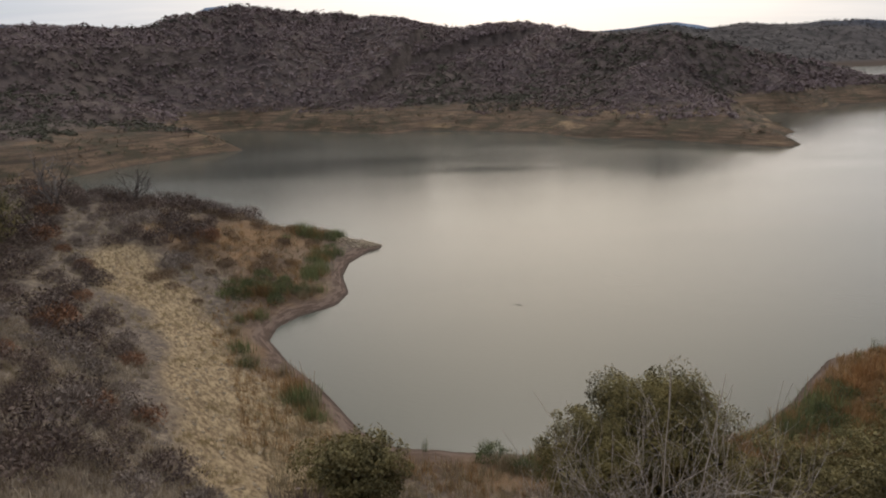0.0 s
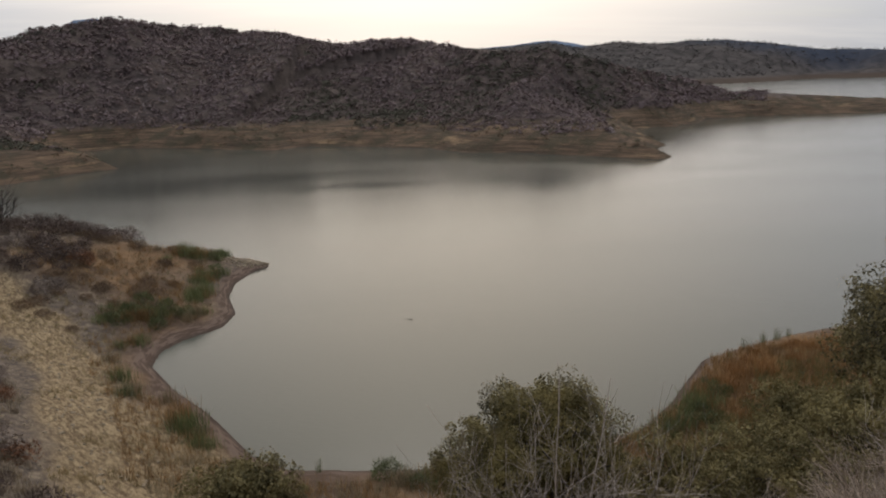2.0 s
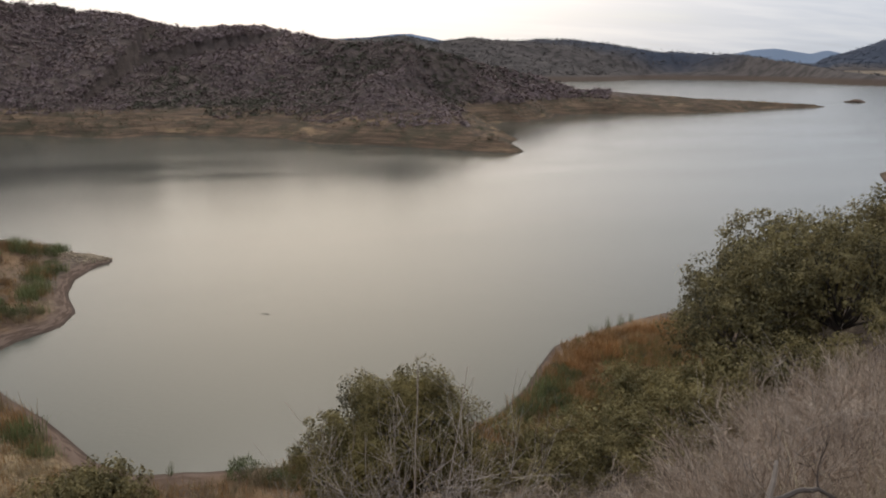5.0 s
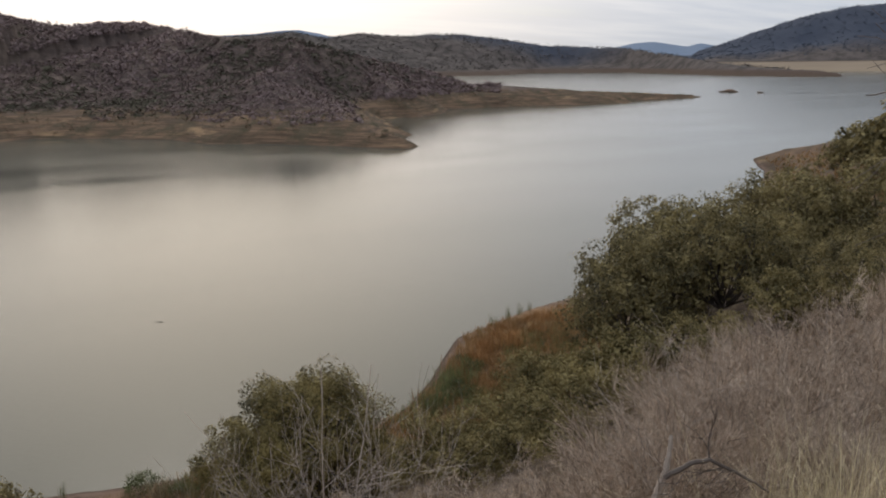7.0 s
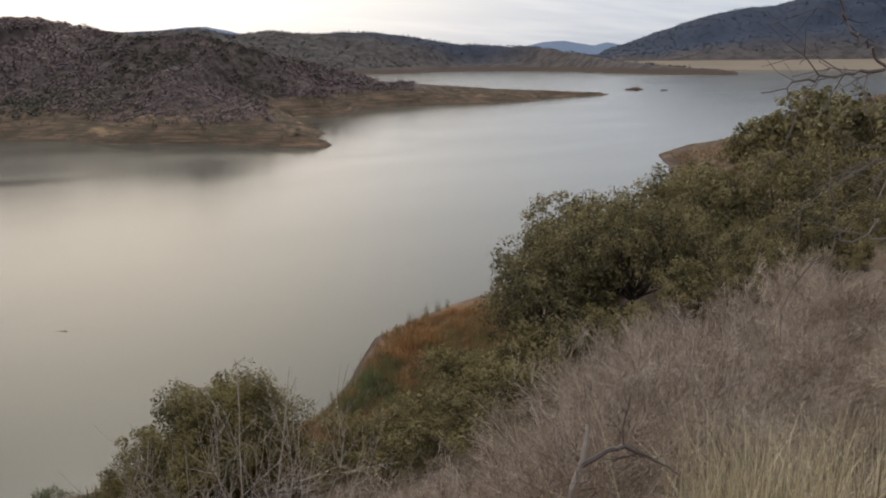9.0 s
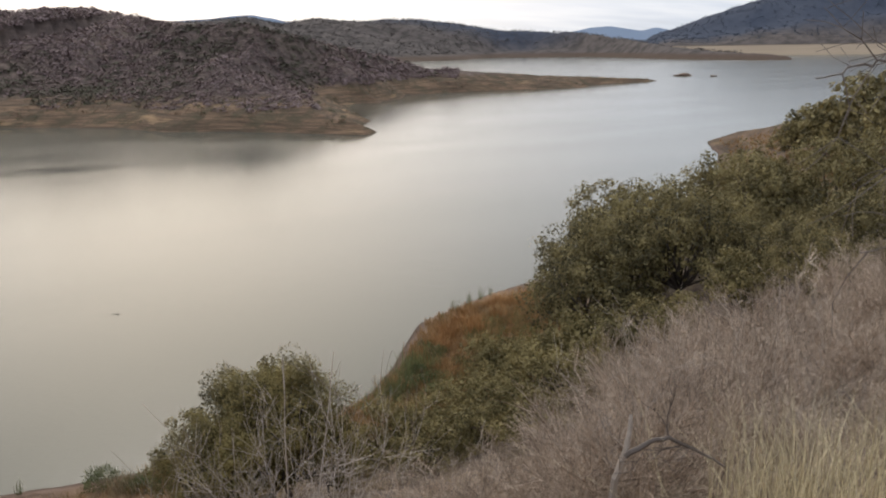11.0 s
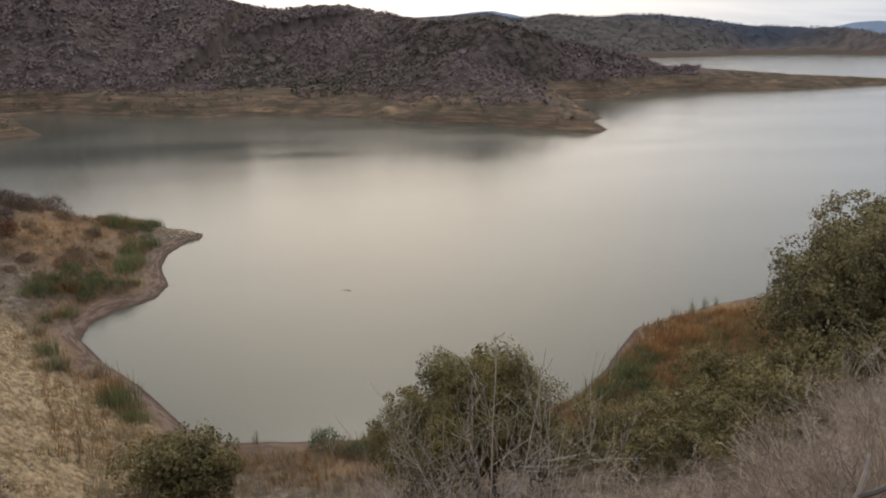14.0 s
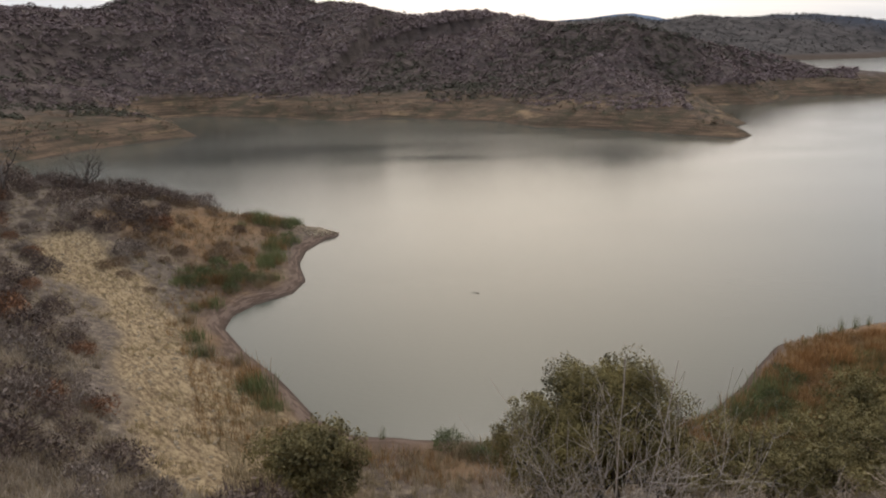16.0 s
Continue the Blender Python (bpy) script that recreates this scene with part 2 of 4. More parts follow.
NEAR_SHORE = [(-11, 133), (-14, 129), (-16, 122), (-16, 114), (-14, 105), (-15, 99), (-19, 95), (-21, 91), (-21, 86),
              (-17, 78), (-13, 72), (-10.5, 67), (-8, 62), (-5, 59), (0, 57.5), (8, 56.5), (16, 56.5), (25, 60), (30, 65),
              (33, 69), (38, 75), (50, 80), (66, 84), (90, 94), (120, 114), (150, 134), (163, 146), (176, 158), (183, 167),
              (196, 180), (225, 195), (300, 190), (600, 100), (2600, -300), (2600, -2600), (-2600, -2600), (-2600, 200), (-300, 222),
              (-170, 214), (-120, 198), (-80, 182), (-50, 166), (-30, 151), (-20, 142), (-15, 138)]
FAR_SHORE = [(-2600, 200), (-300, 225), (-150, 228), (-122, 236), (-117, 246), (-108, 277), (-96, 298), (-80, 318), (-92, 345), (-104, 370),
             (-122, 415), (-102, 424), (-65, 402), (-45, 385), (-26, 371), (-18, 383), (-8, 386), (19, 371), (40, 352),
             (55, 322), (79, 307), (100, 281), (114, 266), (122, 272), (119, 286), (128, 300), (141, 319), (145, 345),
             (154, 373), (166, 420), (180, 424), (191, 421), (215, 445), (231, 468), (240, 485), (265, 488), (332, 483),
             (394, 477), (400, 490), (450, 517), (512, 525), (470, 560), (400, 580), (350, 640), (330, 760)]
FAR_SHORE += [(400, 950), (520, 1080), (500, 1400), (300, 1650), (-300, 1700), (-2600, 1700)]
BACK_SHORE = [(-2600, 1900), (300, 1900), (700, 1790), (950, 1800), (1100, 1862), (1300, 2080), (1480, 2150), (1560, 2000), (1430, 1600), (1290, 1290),
              (1270, 1040), (1320, 1020), (1480, 1250), (1600, 1500), (1700, 1680), (2000, 2600), (600, 4800), (-2600, 4800)]
MAIN_CREST = bearing([(-60, 480, 60), (-28, 520, 58), (-19.8, 560, 59), (-18.3, 570, 66), (-13.9, 600, 75), (-10.9, 610, 71), (-7.1, 620, 69.5),
                      (-4, 630, 66), (-0.8, 640, 60.5), (2.7, 620, 54), (5.5, 600, 58), (7.8, 600, 52.5), (8.9, 560, 48.4),
                      (11.6, 520, 44.2), (15.4, 510, 44.4), (16.8, 510, 41.7), (19.7, 530, 35.3), (23.2, 600, 26.5),
                      (24.9, 610, 24), (27.5, 620, 13), (36.5, 650, 7), (43.5, 720, 1.0)])
BACK_CREST = bearing([(-40, 2400, 90), (9.3, 2700, 116), (11.8, 2700, 121), (15.6, 2700, 133), (17.6, 2700, 120), (20.3, 2700, 127), (23.4, 2700, 118),
                      (26.6, 2700, 128), (29.8, 2750, 111), (32.9, 2800, 87), (38.3, 2650, 77), (41.3, 2400, 52),
                      (43.9, 2050, 32), (46.5, 1830, 17), (50.2, 1690, 13)])
DAM_MOUNTAIN = bearing([(43.4, 3000, 40), (44.2, 3000, 56), (46.6, 3050, 112), (49, 3100, 154), (51.5, 3150, 193), (54.2, 3200, 205),
                        (57, 3200, 245), (60, 3250, 285), (66, 3300, 320), (90, 3300, 320)])
PALE_RANGES = [bearing([(37.5, 4300, 100), (39.1, 4300, 128), (40.5, 4300, 134), (42.6, 4300, 108), (43.5, 4300, 124), (45, 4300, 100), (47, 4300, 60)]),
               bearing([(8, 4500, 178), (10.5, 4500, 192), (13, 4500, 205), (14.6, 4500, 222), (16, 4500, 226), (17.4, 4500, 204), (20, 4500, 150)]),
               bearing([(-17, 4500, 330), (-16, 4500, 385), (-14.6, 4500, 392), (-13, 4500, 330)]),
               bearing([(-50, 4500, 320), (-30, 4500, 318), (-27, 4500, 300), (-22, 4500, 285), (-18, 4500, 270)])]


# ground cover lines: (x, y, half width)
BARE_SLOPE = [(-42, 101, 4.0), (-31, 85, 5.2), (-21.5, 68, 6.4), (-14.5, 56, 6.6), (-10.5, 45, 6.0)]
ORANGE_GRASS = [(-24, 136, 7), (-30, 122, 9), (-40, 112, 6), (-24, 110, 8), (-22, 102, 6), (-20, 80, 4), (-10, 58, 4), (10, 52, 5), (30, 58, 6), (40, 66, 9), (52, 74, 7)]


def spurs(x, y):
    """Spurs and gullies that run down the far hill towards the water: about 1 on a spur, below 0 in a gully."""
    sway = 26 * fractal(x, y, 120, 2, 3)
    return 1 - 2.2 * np.abs(fractal(x + sway - 0.35 * y, y * 0.42, 95, 3, 24))


def land(x, y):
    """Height of the ground and the distance from the nearest shore, for arrays of places."""
    x, y = np.asarray(x, float), np.asarray(y, float)
    r, az = np.hypot(x, y), np.degrees(np.arctan2(x, y))
    wob = 1.6 * fractal(x, y, 22, 3, 5) * np.clip(r / 200, 0.25, 3)
    # the lookout's bowl and the headland beside it
    dn = inside(x, y, NEAR_SHORE) + wob * 0.45
    p = np.maximum(dn, 0) / 57.0
    bend = 1.75 - 0.45 * np.clip((-3 - x) / 20, 0, 1) - 0.2 * np.clip((r - 110) / 60, 0, 1)
    near = 27.6 * np.where(p < 1, np.power(p, bend), 1 + 0.12 * np.log1p(np.maximum(p - 1, 0)))
    left = np.clip((-10 - x) / 60, 0, 1)
    near = near * (1 - 0.46 * left * np.clip((y - 40) / 60, 0, 1))
    near = near * (1 - 0.34 * np.clip((az - 47) / 10, 0, 1) * np.clip((100 - az) / 20, 0, 1) * np.clip((r - 45) / 60, 0, 1))
    near += 1.2 * np.exp(-((x - 26) ** 2 + (y + 6) ** 2) / 18 ** 2) + 3.6 * np.exp(-((x - 36) ** 2 + (y - 16) ** 2) / 20 ** 2)
    near += fractal(x, y, 14, 4, 11) * np.clip(dn / 25, 0, 1) * 0.9 * np.clip(r / 20, 0, 1)
    near += fractal(x, y, 2.2, 3, 31) * 0.16 * np.clip(dn / 6, 0, 1) * np.clip(r / 8, 0, 1)
    # broken ledges down the eroded strip
    dbs, wbs = along(x, y, BARE_SLOPE)
    ledge = fractal(0.3 * (0.49 * x - 0.87 * y), 0.87 * x + 0.49 * y, 2.6, 4, 121)
    near += (0.5 * np.abs(ledge) - 0.15) * np.clip((wbs * 1.4 - dbs) / 3, 0, 1) * np.clip(dn / 8, 0, 1)
    bank = 0.45 * np.clip(dn / 1.0, 0, 1)
    near = np.where(dn > 0, near + bank, dn * 0.3)
    # the long hill across the water, with its bare drawdown terraces
    df = inside(x, y, FAR_SHORE) + wob
    dc, zc = along(x, y, MAIN_CREST)
    pf = np.maximum(df, 0)
    u = pf / (pf + dc + 1e-6)
    ridged = spurs(x, y)
    hill = (zc + 1.5) * np.power(u, 1.02) * (1 + 0.62 * (np.clip(ridged, -0.6, 0.9) - 0.36) * np.clip(5 * u * (1 - u) ** 1.3, 0, 1))
    top = np.minimum(11.5, zc * 0.85)
    bench = top * (1 - np.exp(-pf / (22 + 9 * fractal(x, y, 70, 2, 27)))) + 1.6 * fractal(x, y, 34, 3, 29) * np.clip(pf / 20, 0, 1)
    shelf = bench / 1.5 + 0.35 * fractal(x, y, 60, 2, 33)
    tread = shelf - np.floor(shelf)
    bench = bench + 0.4 * (np.clip((tread - 0.55) / 0.4, 0, 1) - tread) * np.clip(pf / 5, 0, 1)
    far = np.where(df > 0, np.maximum(bench, hill) + 0.25 * np.minimum(bench, hill) * np.clip(u * 3, 0, 1) * (1 - u) + fractal(x, y, 40, 4, 8) * np.clip(pf / 60, 0, 1) * 1.5, df * 0.2)
    # hills behind the second basin
    db = inside(x, y, BACK_SHORE) + 2 * wob
    dk, zk = along(x, y, BACK_CREST)
    pb = np.maximum(db, 0)
    ub = pb / (pb + dk + 1e-6)
    rb = 1 - 2 * np.abs(fractal(x, y, 380, 4, 41))
    back = np.where(db > 0, np.maximum(np.minimum(13, zk) * (1 - np.exp(-pb / 22)), zk * ub * (1 + 0.5 * (rb - 0.3) * 4 * ub * (1 - ub))), -3)
    # mountains
    dm, zm = along(x, y, DAM_MOUNTAIN)
    rm = 1 - 2 * np.abs(fractal(x, y, 420, 4, 51))
    um = np.clip(1 - dm / 800, 0, 1)
    mount = zm * um ** 1.2 * (1 + 0.5 * (rm - 0.3) * 4 * um * (1 - um)) + 14 * np.clip((r - 2480) / 60, 0, 1) - 4
    h = np.maximum.reduce([near, far, back, np.where(r > 2450, mount, -4)])
    for crest in PALE_RANGES:
        dp, zp = along(x, y, crest)
        h = np.maximum(h, np.where(r > 3600, zp * np.clip(1 - dp / 900, 0, 1) * (1 + 0.02 * fractal(x, y, 150, 3, 61)), -4))
    return np.maximum(h, -4), np.maximum.reduce([dn, df, db])


def height(x, y):
    return float(land(np.array([x]), np.array([y]))[0][0])


def make_mesh(name, verts, faces, smooth=True):
    me = bpy.data.meshes.new(name)
    verts, faces = np.asarray(verts, np.float32), np.asarray(faces, np.int32)
    k = faces.shape[1]
    me.vertices.add(len(verts))
    me.vertices.foreach_set("co", verts.ravel())
    me.loops.add(faces.size)
    me.loops.foreach_set("vertex_index", faces.ravel())
    me.polygons.add(len(faces))
    me.polygons.foreach_set("loop_start", np.arange(len(faces), dtype=np.int32) * k)
    me.polygons.foreach_set("loop_total", np.full(len(faces), k, np.int32))
    me.polygons.foreach_set("use_smooth", np.full(len(faces), smooth))
    me.update(calc_edges=True)
    return me


angles = np.concatenate([np.arange(-180, -33, 2.5), np.arange(-33, 66, 0.23), np.arange(66, 180, 2.5)])
rings = np.concatenate([[0.001], np.geomspace(0.6, 60, 100)[:-1], np.geomspace(60, 235, 92)[:-1], np.linspace(235, 500, 118)[:-1], np.geomspace(500, 900, 50)[:-1], np.geomspace(900, 4900, 110)])
A, RR = np.meshgrid(np.radians(angles), rings)
GX, GY = RR * np.sin(A) + 0.2, RR * np.cos(A) - 0.3
GZ, GD = land(GX.ravel(), GY.ravel())
nr, na = A.shape
grid = np.arange(nr * na).reshape(nr, na)
nxt = np.roll(grid, -1, axis=1)
quads = np.stack([grid[:-1], nxt[:-1], nxt[1:], grid[1:]], -1).reshape(-1, 4)
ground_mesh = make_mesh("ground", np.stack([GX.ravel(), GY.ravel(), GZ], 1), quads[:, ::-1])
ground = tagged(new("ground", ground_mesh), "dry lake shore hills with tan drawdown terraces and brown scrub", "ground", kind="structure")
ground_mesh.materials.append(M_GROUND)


def cover(x, y, dn):
    """Ground cover: bare eroded slope, scrub litter with painted shade under the brush, orange grass, open mud, as four
    amounts.
    """
    n1, n2 = fractal(x, y, 16, 4, 71), fractal(x, y, 5, 3, 81)
    ds, half = along(x, y, BARE_SLOPE)
    bare = np.clip(0.5 + (half - ds - 4.5 * n1 - 2.5 * n2) / 2.2, 0, 1)
    dg, wide = along(x, y, ORANGE_GRASS)
    orange = np.clip(1.3 - (dg + 3 * n1) / wide, 0, 1)
    r = np.hypot(x, y)
    # the extra amount right of the lookout paints shade beneath the bare brush
    litter_shade = np.clip(0.7 + 1.2 * n1 + 0.5 * n2 + 0.5 * (x > 12) * (y < 45), 0, 1) * (r < 170)
    mud = np.clip(1 - (dn - 1.6 + 1.0 * (x > 20) - 1.2 * n2) / 1.2, 0, 1) * (r < 260)
    return np.stack([bare, litter_shade, orange, mud], 1)


attr = ground_mesh.color_attributes.new("cover", "FLOAT_COLOR", "POINT")
attr.data.foreach_set("color", cover(GX.ravel(), GY.ravel(), GD).astype(np.float32).ravel())

# the lake: a level sheet, with the calm lanes between the rippled water
CALM_LANES = [(4, 232, 34, 10, 0.9), (62, 215, 22, 16, 1.0), (66, 222, 46, 26, 0.55), (-60, 250, 60, 26, 0.5), (150, 330, 22, 30, 0.5)]


def stillness(x, y):
    """How calm the water lies: strips in the lee of the far shore, and a few lanes."""
    streak = fractal(x, y * 6, 90, 4, 111)
    lee = np.clip(1 + inside(x, y, FAR_SHORE) / (34 + 16 * streak), 0, 1) * (np.hypot(x, y) < 620)
    calm = 0.9 * lee
    for cx, cy, wx, wy, k in CALM_LANES:
        d = np.hypot((x - cx) / wx, (y - cy) / wy)
        calm = np.maximum(calm, k * np.clip(1.5 - d * 1.1 + 0.9 * streak, 0, 1))
    return np.clip(calm, 0, 1)


wa = np.radians(np.concatenate([np.arange(-180, -32, 6.0), np.arange(-32, 66, 0.7), np.arange(66, 180, 6.0)]))
wr = np.concatenate([np.linspace(20, 150, 14)[:-1], np.linspace(150, 460, 110)[:-1], np.geomspace(460, 2700, 24)])
WA, WR = np.meshgrid(wa, wr)
wx, wy = (WR * np.sin(WA)).ravel(), (WR * np.cos(WA)).ravel()
grid = np.arange(WA.size).reshape(WA.shape)
nxt = np.roll(grid, -1, axis=1)
quads = np.stack([grid[:-1], nxt[:-1], nxt[1:], grid[1:]], -1).reshape(-1, 4)
water_mesh = make_mesh("water", np.stack([wx, wy, 0 * wx], 1), quads[:, ::-1])
water = tagged(new("water", water_mesh), "calm grey-green reservoir water with blurred hill reflections", "water", kind="structure")
water_mesh.materials.append(M_WATER)
calm = stillness(wx, wy)
water_mesh.color_attributes.new("calm", "FLOAT_COLOR", "POINT").data.foreach_set("color", np.column_stack([calm, calm, calm, np.ones(len(calm))]).astype(np.float32).ravel())


# ---- plants: builders ----
rng = np.random.default_rng(7)


class Shape:
    """Gathers vertices and quads for one mesh."""

    def __init__(self):
        self.v, self.f, self.n = [], [], 0

    def put(self, v, f):
        self.v.append(np.asarray(v, float))
        self.f.append(np.asarray(f, int) + self.n)
        self.n += len(v)

    def tube(self, pts, radii, sides=3):
        pts = np.asarray(pts, float)
        way = np.gradient(pts, axis=0)
        way /= np.linalg.norm(way, axis=1)[:, None] + 1e-9
        ref = np.array([0.31, 0.87, 0.38]) if abs(way[0, 2]) > 0.6 else np.array([0.1, 0.2, 1.0])
        a = np.cross(way, ref)
        a /= np.linalg.norm(a, axis=1)[:, None] + 1e-9
        b = np.cross(way, a)
        t = np.arange(sides) * 2 * np.pi / sides
        ring = pts[:, None] + np.asarray(radii)[:, None, None] * (np.cos(t)[None, :, None] * a[:, None] + np.sin(t)[None, :, None] * b[:, None])
        k = len(pts)
        idx = np.arange(k * sides).reshape(k, sides)
        nx = np.roll(idx, -1, axis=1)
        self.put(ring.reshape(-1, 3), np.stack([idx[:-1], nx[:-1], nx[1:], idx[1:]], -1).reshape(-1, 4))

    def leaves(self, centre, size, long=1.0, lift=0.35, facing=None, loose=0.45):
        """One small quad a place, turned at random but rather upwards, or outwards from its clump."""
        c = np.asarray(centre, float)
        k = len(c)
        nrm = rng.normal(size=(k, 3)) + (0, 0, lift) if facing is None else facing + rng.normal(size=(k, 3)) * loose + (0, 0, 0.15)
        nrm /= np.linalg.norm(nrm, axis=1)[:, None]
        a = np.cross(nrm, rng.normal(size=(k, 3)))
        a /= np.linalg.norm(a, axis=1)[:, None] + 1e-9
        b = np.cross(nrm, a)
        s = (np.asarray(size) * rng.uniform(0.6, 1.35, k))[:, None] * 0.5
        q = np.stack([c - a * s * long, c - b * s * 0.75, c + a * s * long, c + b * s * 0.75 + nrm * s * 0.3], 1)
        self.put(q.reshape(-1, 3), np.arange(k * 4).reshape(k, 4))

    def strands(self, base, way, length, width):
        """Thin pointed strips: twigs and fine leaves."""
        base, way = np.asarray(base, float), np.asarray(way, float)
        way = way / (np.linalg.norm(way, axis=1)[:, None] + 1e-9)
        side = np.cross(way, rng.normal(size=way.shape))
        side /= np.linalg.norm(side, axis=1)[:, None] + 1e-9
        w, l = np.reshape(width, (-1, 1)), np.reshape(length, (-1, 1))
        q = np.stack([base - side * w, base + side * w, base + way * l + side * w * 0.35, base + way * l - side * w * 0.35], 1)
        self.put(q.reshape(-1, 3), np.arange(len(base) * 4).reshape(-1, 4))

    def mesh(self, name, mat, smooth=False):
        me = make_mesh(name, np.concatenate(self.v), np.concatenate(self.f), smooth)
        me.materials.append(mat)
        return me


def part(name, me, parent, label=""):
    ob = new(name, me)
    ob.parent = parent
    return tagged(ob, label)


def ball(k, squash=1.0, low=-1.0):
    d = rng.normal(size=(k * 3 + 60, 3))
    d /= np.linalg.norm(d, axis=1)[:, None]
    d = d[d[:, 2] > low][:k]
    return d * (1, 1, squash)


def limb(s, start, way, length, r0, bend=0.25, steps=5, sides=4, droop=0.0):
    """A crooked tapering branch; returns its points."""
    pts, p, w = [np.array(start, float)], np.array(start, float), np.array(way, float)
    w /= np.linalg.norm(w)
    for k in range(steps):
        w = w + rng.normal(size=3) * bend + (0, 0, -droop)
        w /= np.linalg.norm(w)
        p = p + w * length / steps
        pts.append(p)
    s.tube(pts, np.linspace(r0, r0 * 0.35, steps + 1), sides)
    return np.array(pts)


def leafy_tree(name, tall, wide, leaf, count, lobes, mat, label, category, trunk_share=0.3):
    """A tree or big bush: crooked trunk and limbs, and a lumpy crown of leaf clumps with gaps."""
    root = tagged(new(name), label, category)
    wood, crown = Shape(), Shape()
    base = limb(wood, (0, 0, -0.5), (rng.normal() * 0.15, rng.normal() * 0.15, 1), tall * trunk_share + 0.7, 0.035 * tall, 0.12, 5, 7)[-1]
    middle = np.array([0, 0, tall * (0.45 + trunk_share * 0.3)])
    half = np.array([wide, wide, tall - middle[2] - 0.06 * tall])
    for k in range(lobes):
        d = ball(1, 1, -0.7)[0]
        centre = middle + d * half * rng.uniform(0.60, 0.86)
        size = wide * rng.uniform(0.26, 0.42)
        way = centre - base
        limb(wood, base, way + (0, 0, 0.2), np.linalg.norm(way) * 0.95, 0.012 * tall, 0.16, 5, 4)
        heads = 9
        for e in ball(heads, 0.85, -0.55):
            sprig = centre + e * size * rng.uniform(0.55, 1.0)
            m = count // (lobes * heads)
            sh = ball(m, 0.85, -0.8)
            rad = size * rng.uniform(0.30, 0.48) * rng.uniform(0.45, 1.1, len(sh)) ** 0.6
            crown.leaves(sprig + sh * rad[:, None], leaf, 1.3, facing=sh * 0.8 + e * 0.5 + d * 0.35, loose=0.5)
    fill = ball(count // 9, 1, -0.7)
    crown.leaves(middle + fill * half * rng.uniform(0.3, 0.75, (len(fill), 1)), leaf * 1.9, facing=fill)
    part("trunk", wood.mesh("trunk", M_BARK, True), root, "crooked grey-brown trunk and limbs")
    part("crown", crown.mesh("crown", mat), root)
    return root


def scrub(name, tall, wide, count, mat, label):
    """A low twiggy shrub: short stems and a rounded, ragged dome of small leaves and twigs."""
    root = tagged(new(name), label, "shrub")
    stems, dome = Shape(), Shape()
    for k in range(9):
        a = rng.uniform(0, 6.28)
        limb(stems, (0, 0, -0.15), (math.cos(a) * 0.8, math.sin(a) * 0.8, 1), tall * 0.8, 0.03, 0.25, 4, 3)
    size = np.array([wide, wide, tall])
    lumps = ball(8, 1, 0.0) * (0.6, 0.6, 0.5)
    for c in lumps:
        m = count // 8
        d = ball(m, 1, -0.3)
        m = len(d)
        at = (c + d * rng.uniform(0.28, 0.46) * rng.uniform(0.7, 1.0, (m, 1))) * size
        dome.strands(at, d * 0.5 + c + rng.normal(size=d.shape) * 0.5 + (0, 0, 0.5), tall * rng.uniform(0.10, 0.26, m), rng.uniform(0.010, 0.022, m))
        dome.leaves(at[: m // 2], 0.042 * wide, 1.4, facing=d[: m // 2] + c + (0, 0, 0.2), loose=0.5)
    core = ball(330, 1, 0.0)
    dome.leaves(core * size * rng.uniform(0.55, 0.88, (len(core), 1)), 0.085 * wide, 1.4, facing=core)
    part("wood", stems.mesh("wood", M_BROWN_TWIG), root)
    part("foliage", dome.mesh("foliage", mat), root)
    return root


def grow(s, p, w, length, r, depth, forks, bend, up, least=0.005):
    """Bare branching: each stem forks into thinner ones."""
    pts = [np.array(p, float)]
    w = np.array(w, float) / np.linalg.norm(w)
    k = 4 if depth > 1 else 2
    for i in range(k):
        w = w + rng.normal(size=3) * bend * (1 if k == 4 else 1.3) + (0, 0, up)
        w /= np.linalg.norm(w)
        pts.append(pts[-1] + w * length / k)
    s.tube(pts, np.linspace(r, max(r * 0.5, least * 0.8), k + 1), 3)
    if depth:
        for i in range(forks):
            j = rng.integers(1, k + 1)
            side = rng.normal(size=3)
            side -= w * side.dot(w)
            side /= np.linalg.norm(side) + 1e-9
            grow(s, pts[j], w * 0.75 + side * rng.uniform(0.45, 0.95), length * rng.uniform(0.5, 0.78), max(r * 0.55, least), depth - 1, forks, bend, up, least)


def bare_shrub(name, tall, stems, depth, forks, r, spread, mat, label, up=0.05, bend=0.14, category="shrub", least=0.005):
    """A leafless bush: each stem with its twigs is one part."""
    root = tagged(new(name), label, category)
    for k in range(stems):
        s = Shape()
        a = k * 6.28 / stems + rng.uniform(-0.4, 0.4)
        out = spread * rng.uniform(0.15, 1.1)
        start = (math.cos(a) * 0.3 * out, math.sin(a) * 0.3 * out, -0.25)
        grow(s, start, (math.cos(a) * out, math.sin(a) * out, 1), tall * rng.uniform(0.42, 0.62), r * rng.uniform(0.7, 1.2), depth, forks, bend, up, least)
        part("stem", s.mesh("stem", mat), root)
    return root


